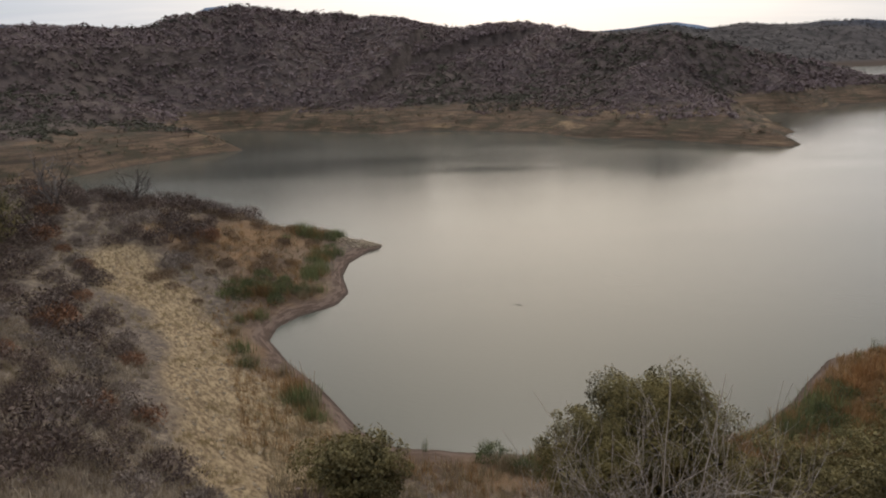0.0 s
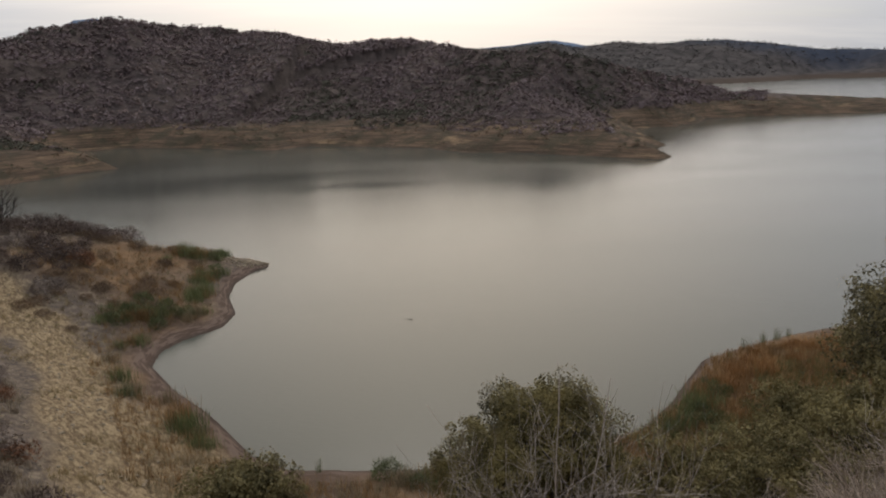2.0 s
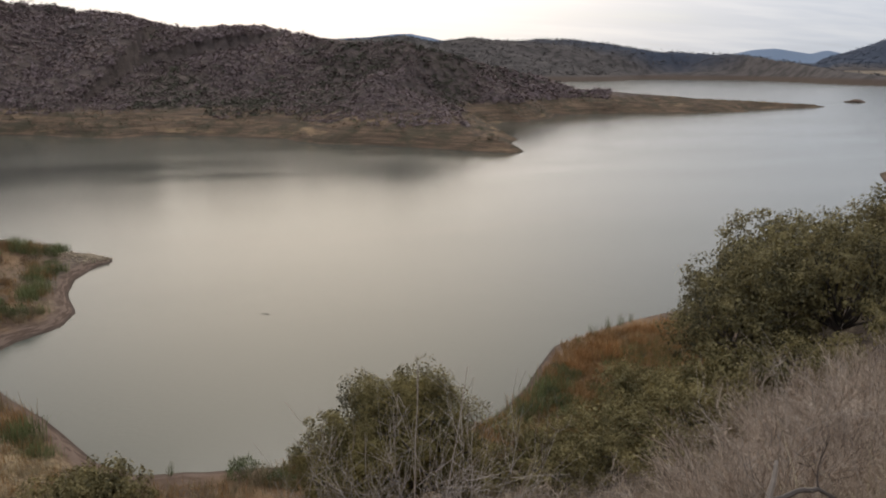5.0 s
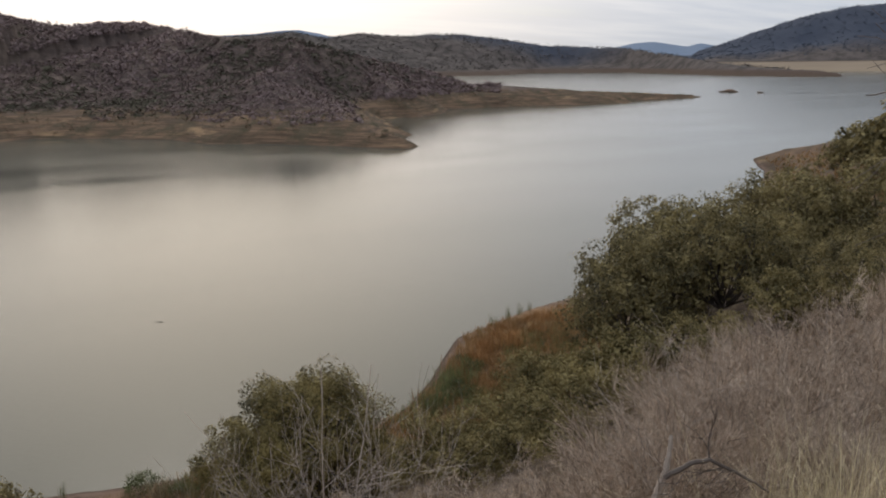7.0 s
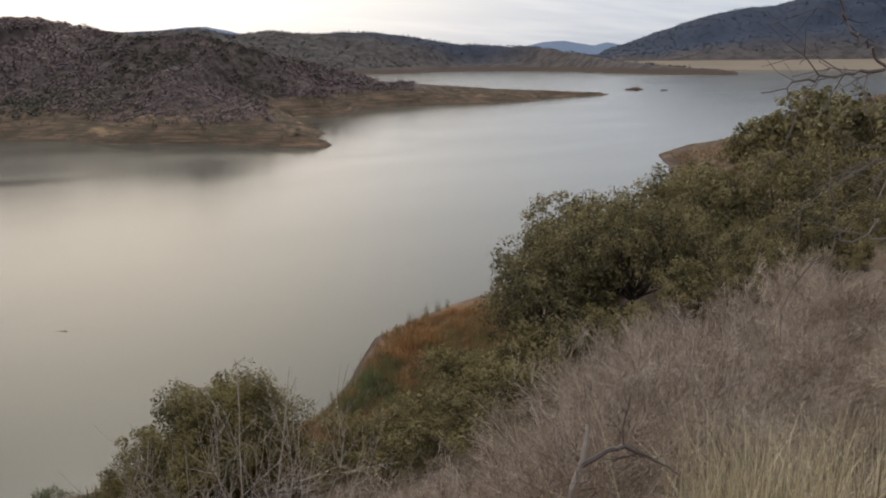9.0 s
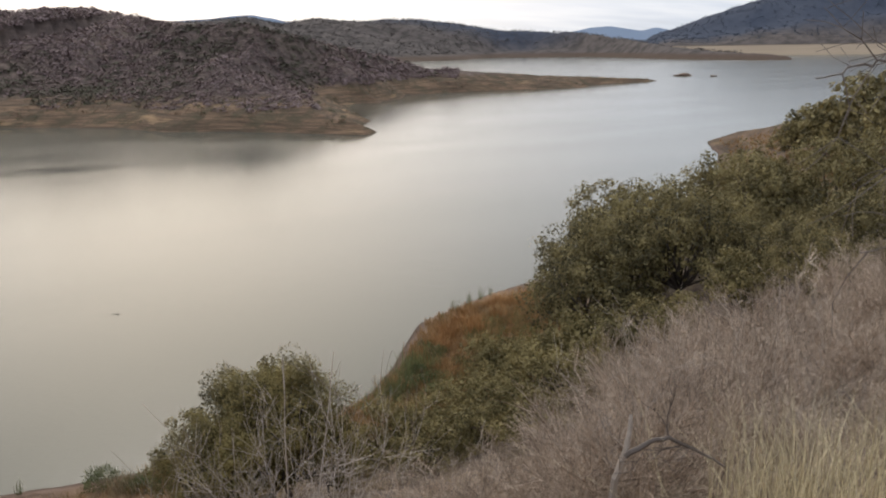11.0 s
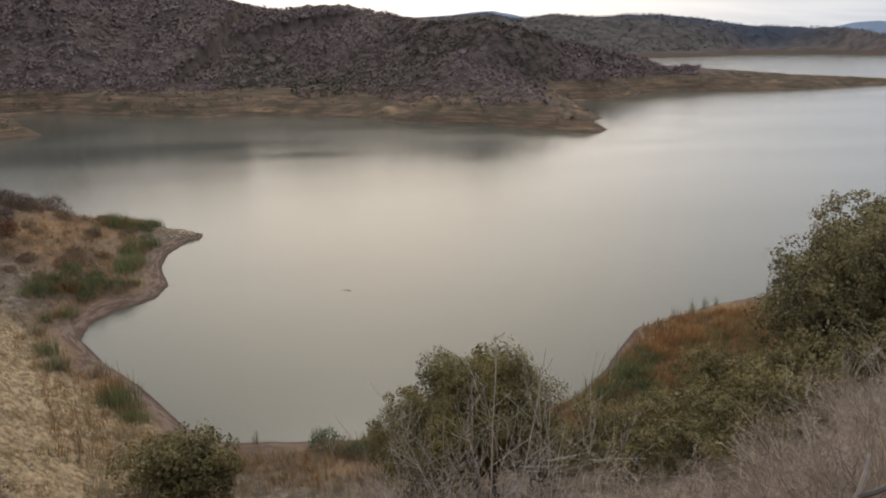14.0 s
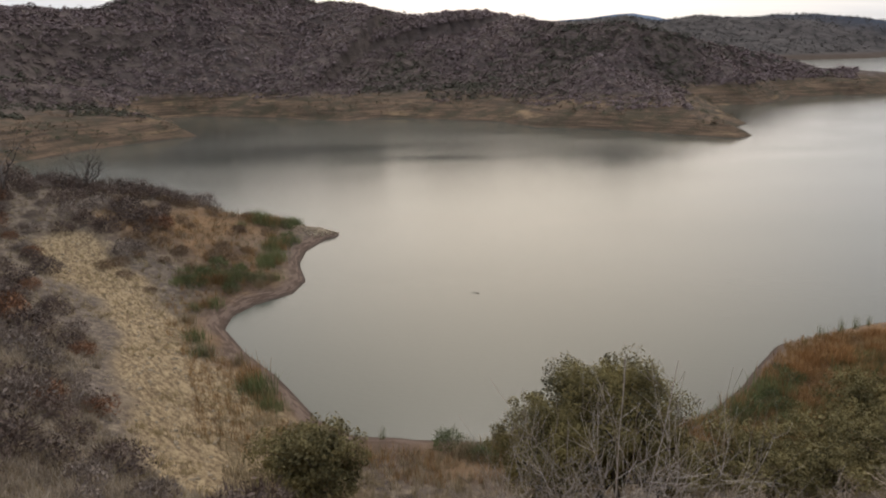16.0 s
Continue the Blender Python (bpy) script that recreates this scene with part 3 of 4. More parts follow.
def twig_dome(name, tall, wide, stems, sprays, mat, label, category="shrub"):
    """A leafless bush with a rounded crown: forking stems that end in sprays of fine twigs; each stem is one part."""
    root = tagged(new(name), label, category)
    size = np.array([wide, wide, tall * 0.62])
    for k in range(stems):
        s = Shape()
        a = (k + rng.uniform(-0.3, 0.3)) * 6.28 / stems
        out = np.array([math.cos(a), math.sin(a), 0.0])
        stem = limb(s, out * 0.15 + (0, 0, -0.3), out * rng.uniform(0.25, 0.9) + (0, 0, 1), tall * rng.uniform(0.5, 0.7), 0.035 * rng.uniform(0.6, 1.2), 0.22, 6, 4)
        for q in range(sprays):
            d = ball(1, 1, -0.25)[0]
            if d @ out < -0.2:
                d[:2] *= -1
            goal = d * size * rng.uniform(0.5, 1.02) + (0, 0, tall * 0.36)
            start = stem[rng.integers(2, 7)]
            way = goal - start
            arm = limb(s, start, way + (0, 0, 0.3), np.linalg.norm(way), 0.012, 0.2, 5, 3)
            for j in range(3, 6):
                m = 11
                w = (arm[j] - arm[j - 1]) / (np.linalg.norm(arm[j] - arm[j - 1]) + 1e-9)
                w = w * 0.7 + d * 0.4 + rng.normal(size=(m, 3)) * 0.55 + (0, 0, 0.1)
                w /= np.linalg.norm(w, axis=1)[:, None]
                long = rng.uniform(0.22, 0.6, m)
                foot = arm[j] + rng.normal(size=(m, 3)) * 0.04
                s.strands(foot, w, long, rng.uniform(0.0035, 0.007, m))
                tip = foot + w * (long * rng.uniform(0.4, 1.0, m))[:, None]
                s.strands(tip, w + rng.normal(size=(m, 3)) * 0.6, long * 0.6, np.full(m, 0.003))
        part("stem", s.mesh("stem", mat), root)
    return root


def blade_clump(name, tall, wide, count, thick, mat, label, category, bow=0.45):
    """Stems or blades that rise from one foot and bow outwards."""
    s = Shape()
    for k in range(count):
        a, lean = rng.uniform(0, 6.28), abs(rng.normal()) * bow
        h = tall * rng.uniform(0.55, 1.1)
        foot = np.array([rng.normal() * wide * 0.4, rng.normal() * wide * 0.4, -0.1])
        out = np.array([math.cos(a), math.sin(a), 0])
        t = np.linspace(0, 1, 4)[:, None]
        pts = foot + out * lean * h * t ** 1.8 + np.array([0, 0, 1]) * h * (t - 0.25 * lean * t ** 2)
        flat = np.array([-out[1], out[0], 0]) * thick
        wdt = np.array([1, 0.9, 0.65, 0.1])[:, None]
        v = np.concatenate([pts - flat * wdt, pts + flat * wdt])
        s.put(v, [(i, i + 1, i + 5, i + 4) for i in range(3)])
    root = tagged(new(name), label, category)
    part("foliage", s.mesh("foliage", mat), root)
    return root


def spot(az, r):
    return r * math.sin(radians(az)), r * math.cos(radians(az))


def stand(x, y, turn=0.0, size=1.0, sink=0.0, tall=1.0):
    return Matrix.Translation((x, y, height(x, y) - sink)) @ Matrix.Rotation(turn, 4, "Z") @ Matrix.Diagonal((size, size, size * tall, 1))


def to_top(rows, model_height):
    """(bearing, distance, elevation of the top) to places with the size that reaches it."""
    out = []
    for a, r, el in rows:
        x, y = spot(a, r)
        out.append((x, y, (EYE + r * math.tan(radians(el)) - height(x, y)) / model_height))
    return out


def tall_of(models):
    """The least height of the models' meshes."""
    return min(max(max(v.co.z for v in c.data.vertices) for c in ob.children) for ob in models)


def plant(models, places, group, sink=0.1, exact=False):
    """Sets copies of the models at (bearing, distance, size) or (x, y, size) places; the first of each is the model itself."""
    used = set()
    for k, (x, y, size) in enumerate(places):
        ob = models[k % len(models)]
        m = stand(x, y, rng.uniform(0, 6.28), size, sink, rng.uniform(0.92, 1.08))
        if ob.name in used:
            ob = copy_thing(ob, m @ Matrix.Diagonal([1 / v for v in ob.scale] + [1]) if exact else m)
        else:
            used.add(ob.name)
            ob.matrix_basis = m
        tagged(ob, group=group)


def scatter(n, az, r, keep, power=1.0):
    a, d = rng.uniform(*az, n), r[0] + (r[1] - r[0]) * rng.uniform(0, 1, n) ** power
    x, y = d * np.sin(np.radians(a)), d * np.cos(np.radians(a))
    ok = keep(x, y)
    return np.column_stack([x[ok], y[ok]])


def ring(rows):
    return [(*spot(a, r), s) for a, r, s in rows]


# ---- oaks and olive bushes by the water ----
big_oaks = [leafy_tree("oak_tree", 10, 4.0, 0.105, 26000, 30, M_OAK, "live oak with a dense olive-green crown below the lookout", "tree", 0.2) for k in range(2)]
plant(big_oaks, to_top([(10.7, 40, -24.2), (11.9, 42, -22.3), (16.6, 41, -20.1), (14.4, 44, -21.9), (19.4, 43, -25.4)], 9.3), "oaks below the lookout", 0.4)
oaks = [leafy_tree("oak_tree", 10, 5.0, 0.19, 8600, 30, M_SHORE_OAK, "live oak with a dense dark olive-green crown on the shore slope", "tree", 0.15) for k in range(3)]
plant(oaks, to_top([(39.6, 76, -11.8), (41.6, 80, -9.6), (44.6, 82, -9.2), (42.4, 70, -12.4), (46.0, 68, -12.0), (39.2, 66, -15.0), (47.8, 94, -8.6), (50.4, 90, -8.4), (48.6, 78, -10.6), (52.6, 92, -8.3),
                    (55.6, 94, -7.6), (58.6, 92, -6.8), (61.8, 90, -6.2), (50.5, 72, -12.2), (54, 74, -11.0), (57.5, 74, -10.0), (61, 72, -9.4), (64.5, 74, -8.5),
                    (53.5, 60, -11.5), (57, 57, -10.4), (60, 55, -9.2), (63, 53, -8.2), (66.5, 52, -7.5), (55, 48, -12.6), (58, 46, -12.0), (61, 45, -11.5), (64.5, 44, -11), (-31.6, 104, -6.0)], 9.0), "oaks on the near shore", 0.4)
cape_oaks = [leafy_tree("oak_tree", 10, 5.0, 0.5, 1900, 24, M_SHORE_OAK, "grey-green live oak on the grassy cape", "tree", 0.15) for k in range(2)]
plant(cape_oaks, to_top([(52.9, 205, -4.2), (54.3, 200, -3.6), (55.8, 190, -3.4), (57.4, 175, -3.2), (59.2, 160, -3.2), (61.5, 140, -3.4), (64, 120, -3.6)], 9.0), "oaks on the cape", 0.4)
olives = [leafy_tree("olive_bush", 4.6, 2.9, 0.14, 4600, 18, M_OLIVE, "rounded olive-green bush on the dry shore slope", "bush", 0.1) for k in range(3)]
plant(olives, ring([(-7.9, 46, 1.18), (34.2, 64, 1.05), (36.4, 61, 1.0), (32.4, 60, 0.95), (30.6, 56, 0.95), (28.4, 52, 0.85), (25.2, 50, 0.8), (30.4, 47, 0.9), (33.6, 51, 1.05),
                    (37.4, 54, 1.1), (22.6, 48, 0.75), (27, 44, 0.85), (40.5, 56, 1.1), (43.5, 58, 1.1), (21, 52, 0.7), (38.5, 47, 0.95), (35.5, 44, 0.9), (46.5, 56, 1.0), (50, 60, 1.0), (-8.7, 47.5, 1.15), (-7.1, 46.5, 1.05)]), "olive bushes on the knoll", 0.3)

# ---- grey leafless brush below the lookout ----
brush = [twig_dome("bare_bush", 3.3, 2.0, 7, 17, M_TWIG if k % 2 else M_BROWN_TWIG, "leafless grey-brown bush, a dense rounded tangle of fine twigs") for k in range(4)]
plant(brush, to_top([(42.3, 12.5, -22.0), (36.6, 13, -26.0), (48.6, 13.5, -22.6), (55.2, 14, -21.6), (61, 13.5, -20.0), (66, 13, -19), (29.6, 14, -28.6), (24.6, 15, -29.4),
                     (47.6, 17, -18.6), (53.2, 18.5, -16.8), (58.5, 19, -15.4), (64, 19, -14.6), (40.4, 17.5, -22.6), (50.6, 22, -16.4),
                     (51.8, 27, -14.2), (55.6, 28, -13.3), (60, 29, -12.4), (64.5, 29, -12.0), (46.4, 24, -18.4), (43.2, 29, -19.6), (48.4, 33, -15.6), (57.5, 38, -11.6), (62.5, 38, -11.0)], tall_of(brush)), "bare brush below the lookout", exact=True)
sapling = [bare_shrub("bare_sapling", 4.6, 5, 3, 4, 0.013, 0.62, M_SAPLING, "leafless grey sapling with many upright forked stems", 0.08, 0.11, "shrub", 0.0030) for k in range(2)]
plant(sapling, to_top([(14.8, 11.5, -26.2), (12.4, 12, -27.6), (17.4, 12.5, -26.8), (16.2, 14.5, -26.8), (13.4, 14.5, -26.6), (15.4, 9.8, -28.6), (43.6, 12.2, -20.2), (52.6, 15, -17.6), (57.5, 13, -17.0), (58.5, 34, -15.5)], tall_of(sapling)), "bare saplings")
tall_stem = tagged(new("leader_stem"), "two tall leafless grey stems above the saplings", "shrub")
for lean in (-0.06, 0.07):
    s = Shape()
    rod = limb(s, (lean * 2, 0, -0.3), (lean, 0.02, 1), 6.2 - 8 * abs(lean), 0.016, 0.035, 10, 5)
    for k in range(5, 10):
        side = rng.normal(size=3) * 0.6
        limb(s, rod[k], (side[0], side[1], 0.9), rng.uniform(0.3, 0.8), 0.006, 0.08, 4, 3)
    part("stem", s.mesh("stem", M_SAPLING), tall_stem)
plant([tall_stem], to_top([(15.6, 11.8, -20.6)], tall_of([tall_stem])), "bare saplings")
straw = [blade_clump("stem_clump", 2.0, 1.0, 100, 0.0040, M_STRAW, "clump of tall pale straw-coloured dry stems", "dry stems", 0.5) for k in range(2)]
plant(straw, to_top([(52.6, 9, -24.0), (54.5, 8.5, -22.6), (56.5, 9, -21.4), (58.5, 8.5, -21.8), (60.5, 9, -21.2), (63, 8.5, -20.8), (55.5, 10, -21.8), (58, 10, -20.6), (61.5, 10.2, -19.8), (53.4, 10.4, -22.8)], 2.1), "pale dry stems", exact=True)

# ---- scrub on the headland and the slope below it ----
scrubs = [scrub("sage_shrub", 1.3, 1.6, 520, M_SAGE, "rounded grey-brown sage shrub on the dry slope") for k in range(3)]
scrubs += [scrub("dark_shrub", 1.8, 1.9, 600, M_DARK_SCRUB, "dark brown leafless-looking shrub on the dry slope") for k in range(2)]
rusty = [scrub("rust_shrub", 1.6, 1.7, 560, M_RED_SCRUB, "rust-red dry shrub on the slope")]
dark_places, pale_places = [], []
tries = rng.uniform((-35, 34), (-13, 150), (2600, 2))
for az, r in tries:
    x, y = spot(az, r)
    d, half = along(np.array([x]), np.array([y]), BARE_SLOPE)
    g_in = inside(np.array([x]), np.array([y]), NEAR_SHORE)[0]
    beyond = r < 36 or d[0] < half[0] * 1.12 or g_in < 9 or (x > -36 and y > 84) or (x + 0.62 * y > 24 and y < 84)
    if beyond or any((x - a) ** 2 + (y - b) ** 2 < 10.0 for a, b, c in dark_places):
        continue
    dark_places.append((x, y, rng.uniform(0.8, 1.35) * (1.6 if rng.uniform() < 0.3 else 1.0)))
plant(scrubs + scrubs[3:], dark_places[:170], "scrub on the slope", exact=True)
plant(rusty, [(x + 1.5, y - 1, s * 0.85) for x, y, s in dark_places[3:170:10]], "rust-red shrubs", exact=True)
crest_row = [(-16.5, 141, 1.25), (-17.5, 140, 1.5), (-18.6, 141, 1.6), (-19.8, 141, 1.7), (-21, 140, 1.6), (-22.2, 139, 1.4), (-23.6, 136, 1.1), (-25.4, 130, 1.1), (-27, 124, 1.3), (-28.6, 118, 2.0), (-29.6, 114, 2.4), (-31, 112, 2.4)]
for a, r, s in crest_row:
    x, y = spot(a, r)
    model = scrubs[3 + int(a * 10) % 2]
    tagged(copy_thing(model, stand(x, y, a, s * 0.95, 0.2) @ Matrix.Diagonal([1 / v for v in model.scale] + [1])), group="scrub on the headland crest")
dead = bare_shrub("dead_tree", 5.5, 4, 3, 3, 0.10, 0.35, M_LIMB, "small bare dead tree on the headland crest", 0.02, 0.16, "tree")
plant([dead], ring([(-21.6, 139, 1.5), (-26.8, 124, 1.2)]), "dead trees")

# ---- reeds and grasses along the shore ----
greens = [scrub("green_shrub", 1.6, 1.6, 520, M_GREEN, "soft green shrub on the damp headland shore") for k in range(2)]
plant(greens, [(x + rng.normal() * 0.7, y + rng.normal() * 0.7, rng.uniform(0.7, 1.15)) for x, y in ((-27.5, 101), (-25.5, 100), (-24, 99.5), (-22, 101), (-20, 102), (-24.5, 103.5), (-22, 104), (-25.5, 97.5), (-23.5, 96.5), (-27.5, 98.5),
               (-19, 136), (-20.5, 134), (-22, 137), (-20, 131), (-20.5, 127), (-24, 135), (-21, 139), (-19.5, 122), (4, 54), (5.6, 53), (7.4, 53.4), (2.6, 54.6), (29, 58), (31, 61), (33.5, 64), (27.5, 55), (34.5, 67), (30, 57))], "green shrubs on the shore", exact=True)
brown_brush = [scrub("dry_brush", 1.2, 1.7, 480, M_HEAD, "low orange-brown dry brush on the headland") for k in range(2)]
places = scatter(700, (-21.5, -9.5), (97, 142), lambda x, y: inside(x, y, NEAR_SHORE) > 6.5)[:56]
plant(brown_brush, [(x, y, rng.uniform(0.55, 1.1)) for x, y in places], "dry brush on the headland", exact=True)
reeds = [blade_clump("reed_clump", 1.9, 1.7, 150, 0.025, m, t + " at the water's edge", "reeds", 0.4)
         for m, t in ((M_REED, "clump of green reeds"), (M_DRY, "clump of dry tan reeds"), (M_REED, "clump of green reeds"), (M_RUST, "clump of orange-brown reeds"))]
reed_lines = [((-28, 99), (-19, 102), 1.3, 14), ((-19, 106), (-21, 132), 1.2, 26), ((-26, 128), (-19, 137), 1.0, 20), ((-24, 92), (-24, 84), 1.0, 5), ((-21, 78), (-11, 62), 0.8, 14),
              ((1, 55), (12, 53.5), 0.8, 16), ((26, 57), (38, 71), 0.9, 14)]
reed_places = []
for (ax, ay), (bx, by), wobble, k in reed_lines:
    for t in rng.uniform(0, 1, k):
        reed_places.append((ax + (bx - ax) * t + rng.normal() * wobble, ay + (by - ay) * t + rng.normal() * wobble, rng.uniform(0.65, 1.25)))
reed_places = [q for q in reed_places if inside(np.array([q[0]]), np.array([q[1]]), NEAR_SHORE)[0] > 2.2]
plant(reeds, reed_places, "reeds on the shore")
rust_clumps = [blade_clump("rust_grass_clump", 1.5, 1.4, 200, 0.020, M_ORANGE, "clump of rust-orange dry grass on the knoll", "grass", 0.5)]
plant(rust_clumps, [(x + rng.normal() * 0.5, y + rng.normal() * 0.5, rng.uniform(0.7, 1.2)) for x, y in ((34.5, 65.5), (35.5, 67), (36, 66), (37.5, 68.5), (39, 70.5), (38, 66), (41, 72), (43, 73), (46, 74), (41, 69), (45, 71), (49, 75), (43, 70), (47, 72), (40, 67), (50, 73), (52, 75))], "rust-orange grass clumps", exact=True)
tussocks = [blade_clump("straw_tussock", 1.0, 0.8, 110, 0.02, M_STRAW_GRASS, "pale yellow dry tussock on the knoll", "grass", 0.6)]
plant(tussocks, [(x + rng.normal() * 0.6, y + rng.normal() * 0.6, rng.uniform(0.7, 1.2)) for x, y in ((39.5, 68.5), (42, 70.5), (44, 71.5), (46.5, 72.5), (48, 73), (44.5, 69), (47, 70), (41.5, 67.5), (50.5, 74.5), (51, 72))], "straw tussocks on the knoll", exact=True)
tall_weeds = [blade_clump("weed_stalks", 2.4, 0.7, 30, 0.02, M_REED, "tall thin weed stalks on the knoll's edge", "weeds", 0.25)]
plant(tall_weeds, [(43, 76, 0.8), (46, 77.5, 1.0), (48, 78, 1.1), (40, 73.5, 0.7), (50, 79, 0.8), (-2.4, 57.4, 0.75), (11, 53, 1.0)], "weed stalks")


def tufts(name, places, tall, blades, thick, mat, label, category):
    """Uncountable grass: many small tufts in one mesh."""
    p = np.asarray(places)
    k = len(p) * blades
    base = np.repeat(p, blades, 0)
    z, _ = land(p[:, 0], p[:, 1])
    foot = np.column_stack([base + rng.normal(size=(k, 2)) * 0.16, np.repeat(z, blades) - 0.05])
    a, lean, h = rng.uniform(0, 6.28, k), np.abs(rng.normal(size=k)) * 0.5, tall * rng.uniform(0.5, 1.2, k)
    out = np.column_stack([np.cos(a), np.sin(a), 0 * a])
    flat = np.column_stack([-np.sin(a), np.cos(a), 0 * a]) * thick
    tip = foot + out * (lean * h)[:, None] + np.array([0, 0, 1]) * (h * (1 - 0.3 * lean))[:, None]
    v = np.stack([foot - flat, foot + flat, tip + flat * 0.3, tip - flat * 0.3], 1)
    s = Shape()
    s.put(v.reshape(-1, 3), np.arange(k * 4).reshape(k, 4))
    return tagged(new(name, s.mesh(name, mat)), label, category, kind="stuff")


def on_near(x, y):
    return inside(x, y, NEAR_SHORE) > 3


cape_bushes = [(*spot(a, r), z) for a, r, z in ((49.5, 228, 0.5), (50.6, 222, 0.6), (51.4, 228, 0.7), (52.2, 218, 0.7), (50.8, 205, 0.7), (52, 196, 0.8), (53.4, 192, 1.0), (50.6, 180, 0.9), (52.4, 172, 1.0), (54.6, 168, 1.0), (51, 158, 1.0), (53.4, 150, 1.1), (56, 150, 1.1))]
for k, (x, y, z) in enumerate(cape_bushes):
    tagged(copy_thing(olives[k % 3], stand(x, y, k, z * 0.7, 0.3)), group="olive bushes on the grassy cape")
tufts("cape_grass", scatter(2600, (46.5, 64), (140, 262), on_near), 0.9, 9, 0.06, M_RUST, "orange-tan dry grass on the cape", "grass")
tufts("dry_grass", scatter(6500, (-35, -8), (22, 135), lambda x, y: on_near(x, y) & (along(x, y, BARE_SLOPE)[0] > 6.5 + 4 * fractal(x, y, 5, 2, 3)), 0.9), 0.5, 11, 0.02, M_DRY, "dry straw-coloured grass tufts on the slope", "grass")
tufts("bunch_grass", scatter(6000, (-36, -8), (26, 78), lambda x, y: on_near(x, y) & (fractal(x, y, 6, 2, 13) > -0.25) & (along(x, y, BARE_SLOPE)[0] > 6 + 4 * fractal(x, y, 5, 2, 3)), 0.8), 0.55, 17, 0.026, M_PALE_GRASS, "pale grey-tan bunch grass between the shrubs", "grass")
tufts("strip_grass", scatter(9000, (-30, -4), (38, 115), lambda x, y: on_near(x, y) & (along(x, y, BARE_SLOPE)[0] < 7) & (fractal(x, y, 5, 2, 14) > 0.1))[:650], 0.45, 12, 0.022, M_STRAW_GRASS, "yellow dry grass tufts on the eroded slope", "grass")
tufts("shore_grass", scatter(2200, (-15, 30), (42, 62), lambda x, y: on_near(x, y)), 0.8, 9, 0.018, M_DRY, "dry tan grass on the flat by the shore", "grass")
tufts("orange_grass", scatter(9000, (-25, 38), (45, 140), lambda x, y: on_near(x, y) & (along(x, y, ORANGE_GRASS)[0] < 6 + 3 * fractal(x, y, 8, 2, 9))), 0.9, 10, 0.02, M_RUST, "orange-brown dry grass on the knoll and headland", "grass")
tufts("knoll_grass", scatter(5200, (20, 38), (54, 90), lambda x, y: inside(x, y, NEAR_SHORE) > 1.0), 0.75, 9, 0.024, M_RUST, "orange-brown grass over the knoll", "grass")
tufts("knoll_weeds", scatter(1700, (20, 36), (54, 84), lambda x, y: (inside(x, y, NEAR_SHORE) > 0.8) & (fractal(x, y, 7, 2, 19) > 0.05)), 0.85, 9, 0.026, M_REED, "green weeds among the orange grass of the knoll", "weeds")
tufts("slope_grass", scatter(1400, (20, 68), (4, 60), lambda x, y: on_near(x, y), 0.8), 0.6, 9, 0.012, M_DRY, "dry grass under the bare brush", "grass")


# ---- chaparral on the far hills ----
def clumps(name, places, sizes, tint, quads_each, label, leaf=0.46):
    """A hillside of small bushes: each a dome of leaf clumps, with its own colour."""
    k = len(places)
    z, _ = land(places[:, 0], places[:, 1])
    d = rng.normal(size=(k, quads_each, 3))
    d /= np.linalg.norm(d, axis=2)[:, :, None]
    d[:, :, 2] = np.abs(d[:, :, 2])
    c = np.column_stack([places, z - 0.25 * sizes])[:, None] + d * (sizes[:, None, None] * rng.uniform(0.7, 1.05, (k, quads_each, 1))) * np.concatenate([np.ones((k, 1, 2)), rng.uniform(0.7, 1.25, (k, 1, 1))], 2)
    s = Shape()
    s.leaves(c.reshape(-1, 3), np.repeat(sizes, quads_each) * leaf, 1.2, facing=d.reshape(-1, 3) + (0, 0, 0.75), loose=0.35)
    me = s.mesh(name, M_CHAPARRAL)
    at = me.color_attributes.new("species", "FLOAT_COLOR", "POINT")
    rgba = np.column_stack([tint, np.ones(k)])
    at.data.foreach_set("color", np.repeat(rgba, quads_each * 4, 0).astype(np.float32).ravel())
    return tagged(new(name, me), label, "bushes", kind="stuff")


M_CHAPARRAL, g = material("chaparral")
spec = g.add("ShaderNodeAttribute", attribute_name="species")
isl = g.add("ShaderNodeNewGeometry").outputs["Random Per Island"]
finish(g, g.mix(isl, g.mix(1.0, spec.outputs["Color"], (0.86, 0.86, 0.86), "MULTIPLY"), g.mix(1.0, spec.outputs["Color"], (1.14, 1.14, 1.14), "MULTIPLY")), 0.85, None, 0, 0.1)

PALETTE = np.array([(0.095, 0.088, 0.062), (0.160, 0.118, 0.106), (0.190, 0.138, 0.134), (0.222, 0.166, 0.160), (0.240, 0.174, 0.153), (0.282, 0.226, 0.212)])


def species(x, y):
    # relief shade painted in: paler tints on spurs, darker in gullies, plus random tone
    n = fractal(x, y * 0.6, 60, 3, 91) * 2.6 + 1.7 * (spurs(x, y) - 0.35) + rng.normal(size=len(x)) * 0.75
    return PALETTE[np.clip(np.round(n + 2.0), 0, 5).astype(int)] * rng.uniform(0.88, 1.12, (len(x), 1))


def far_land(x, y):
    h, _ = land(x, y)
    crest_r = np.interp(np.degrees(np.arctan2(x, y)), [math.degrees(math.atan2(a, b)) for a, b, c in MAIN_CREST], [math.hypot(a, b) for a, b, c in MAIN_CREST])
    return (inside(x, y, FAR_SHORE) > 16) & (np.hypot(x, y) < crest_r + 12) & (h > 8.0 + 6 * fractal(x, y, 30, 3, 17))


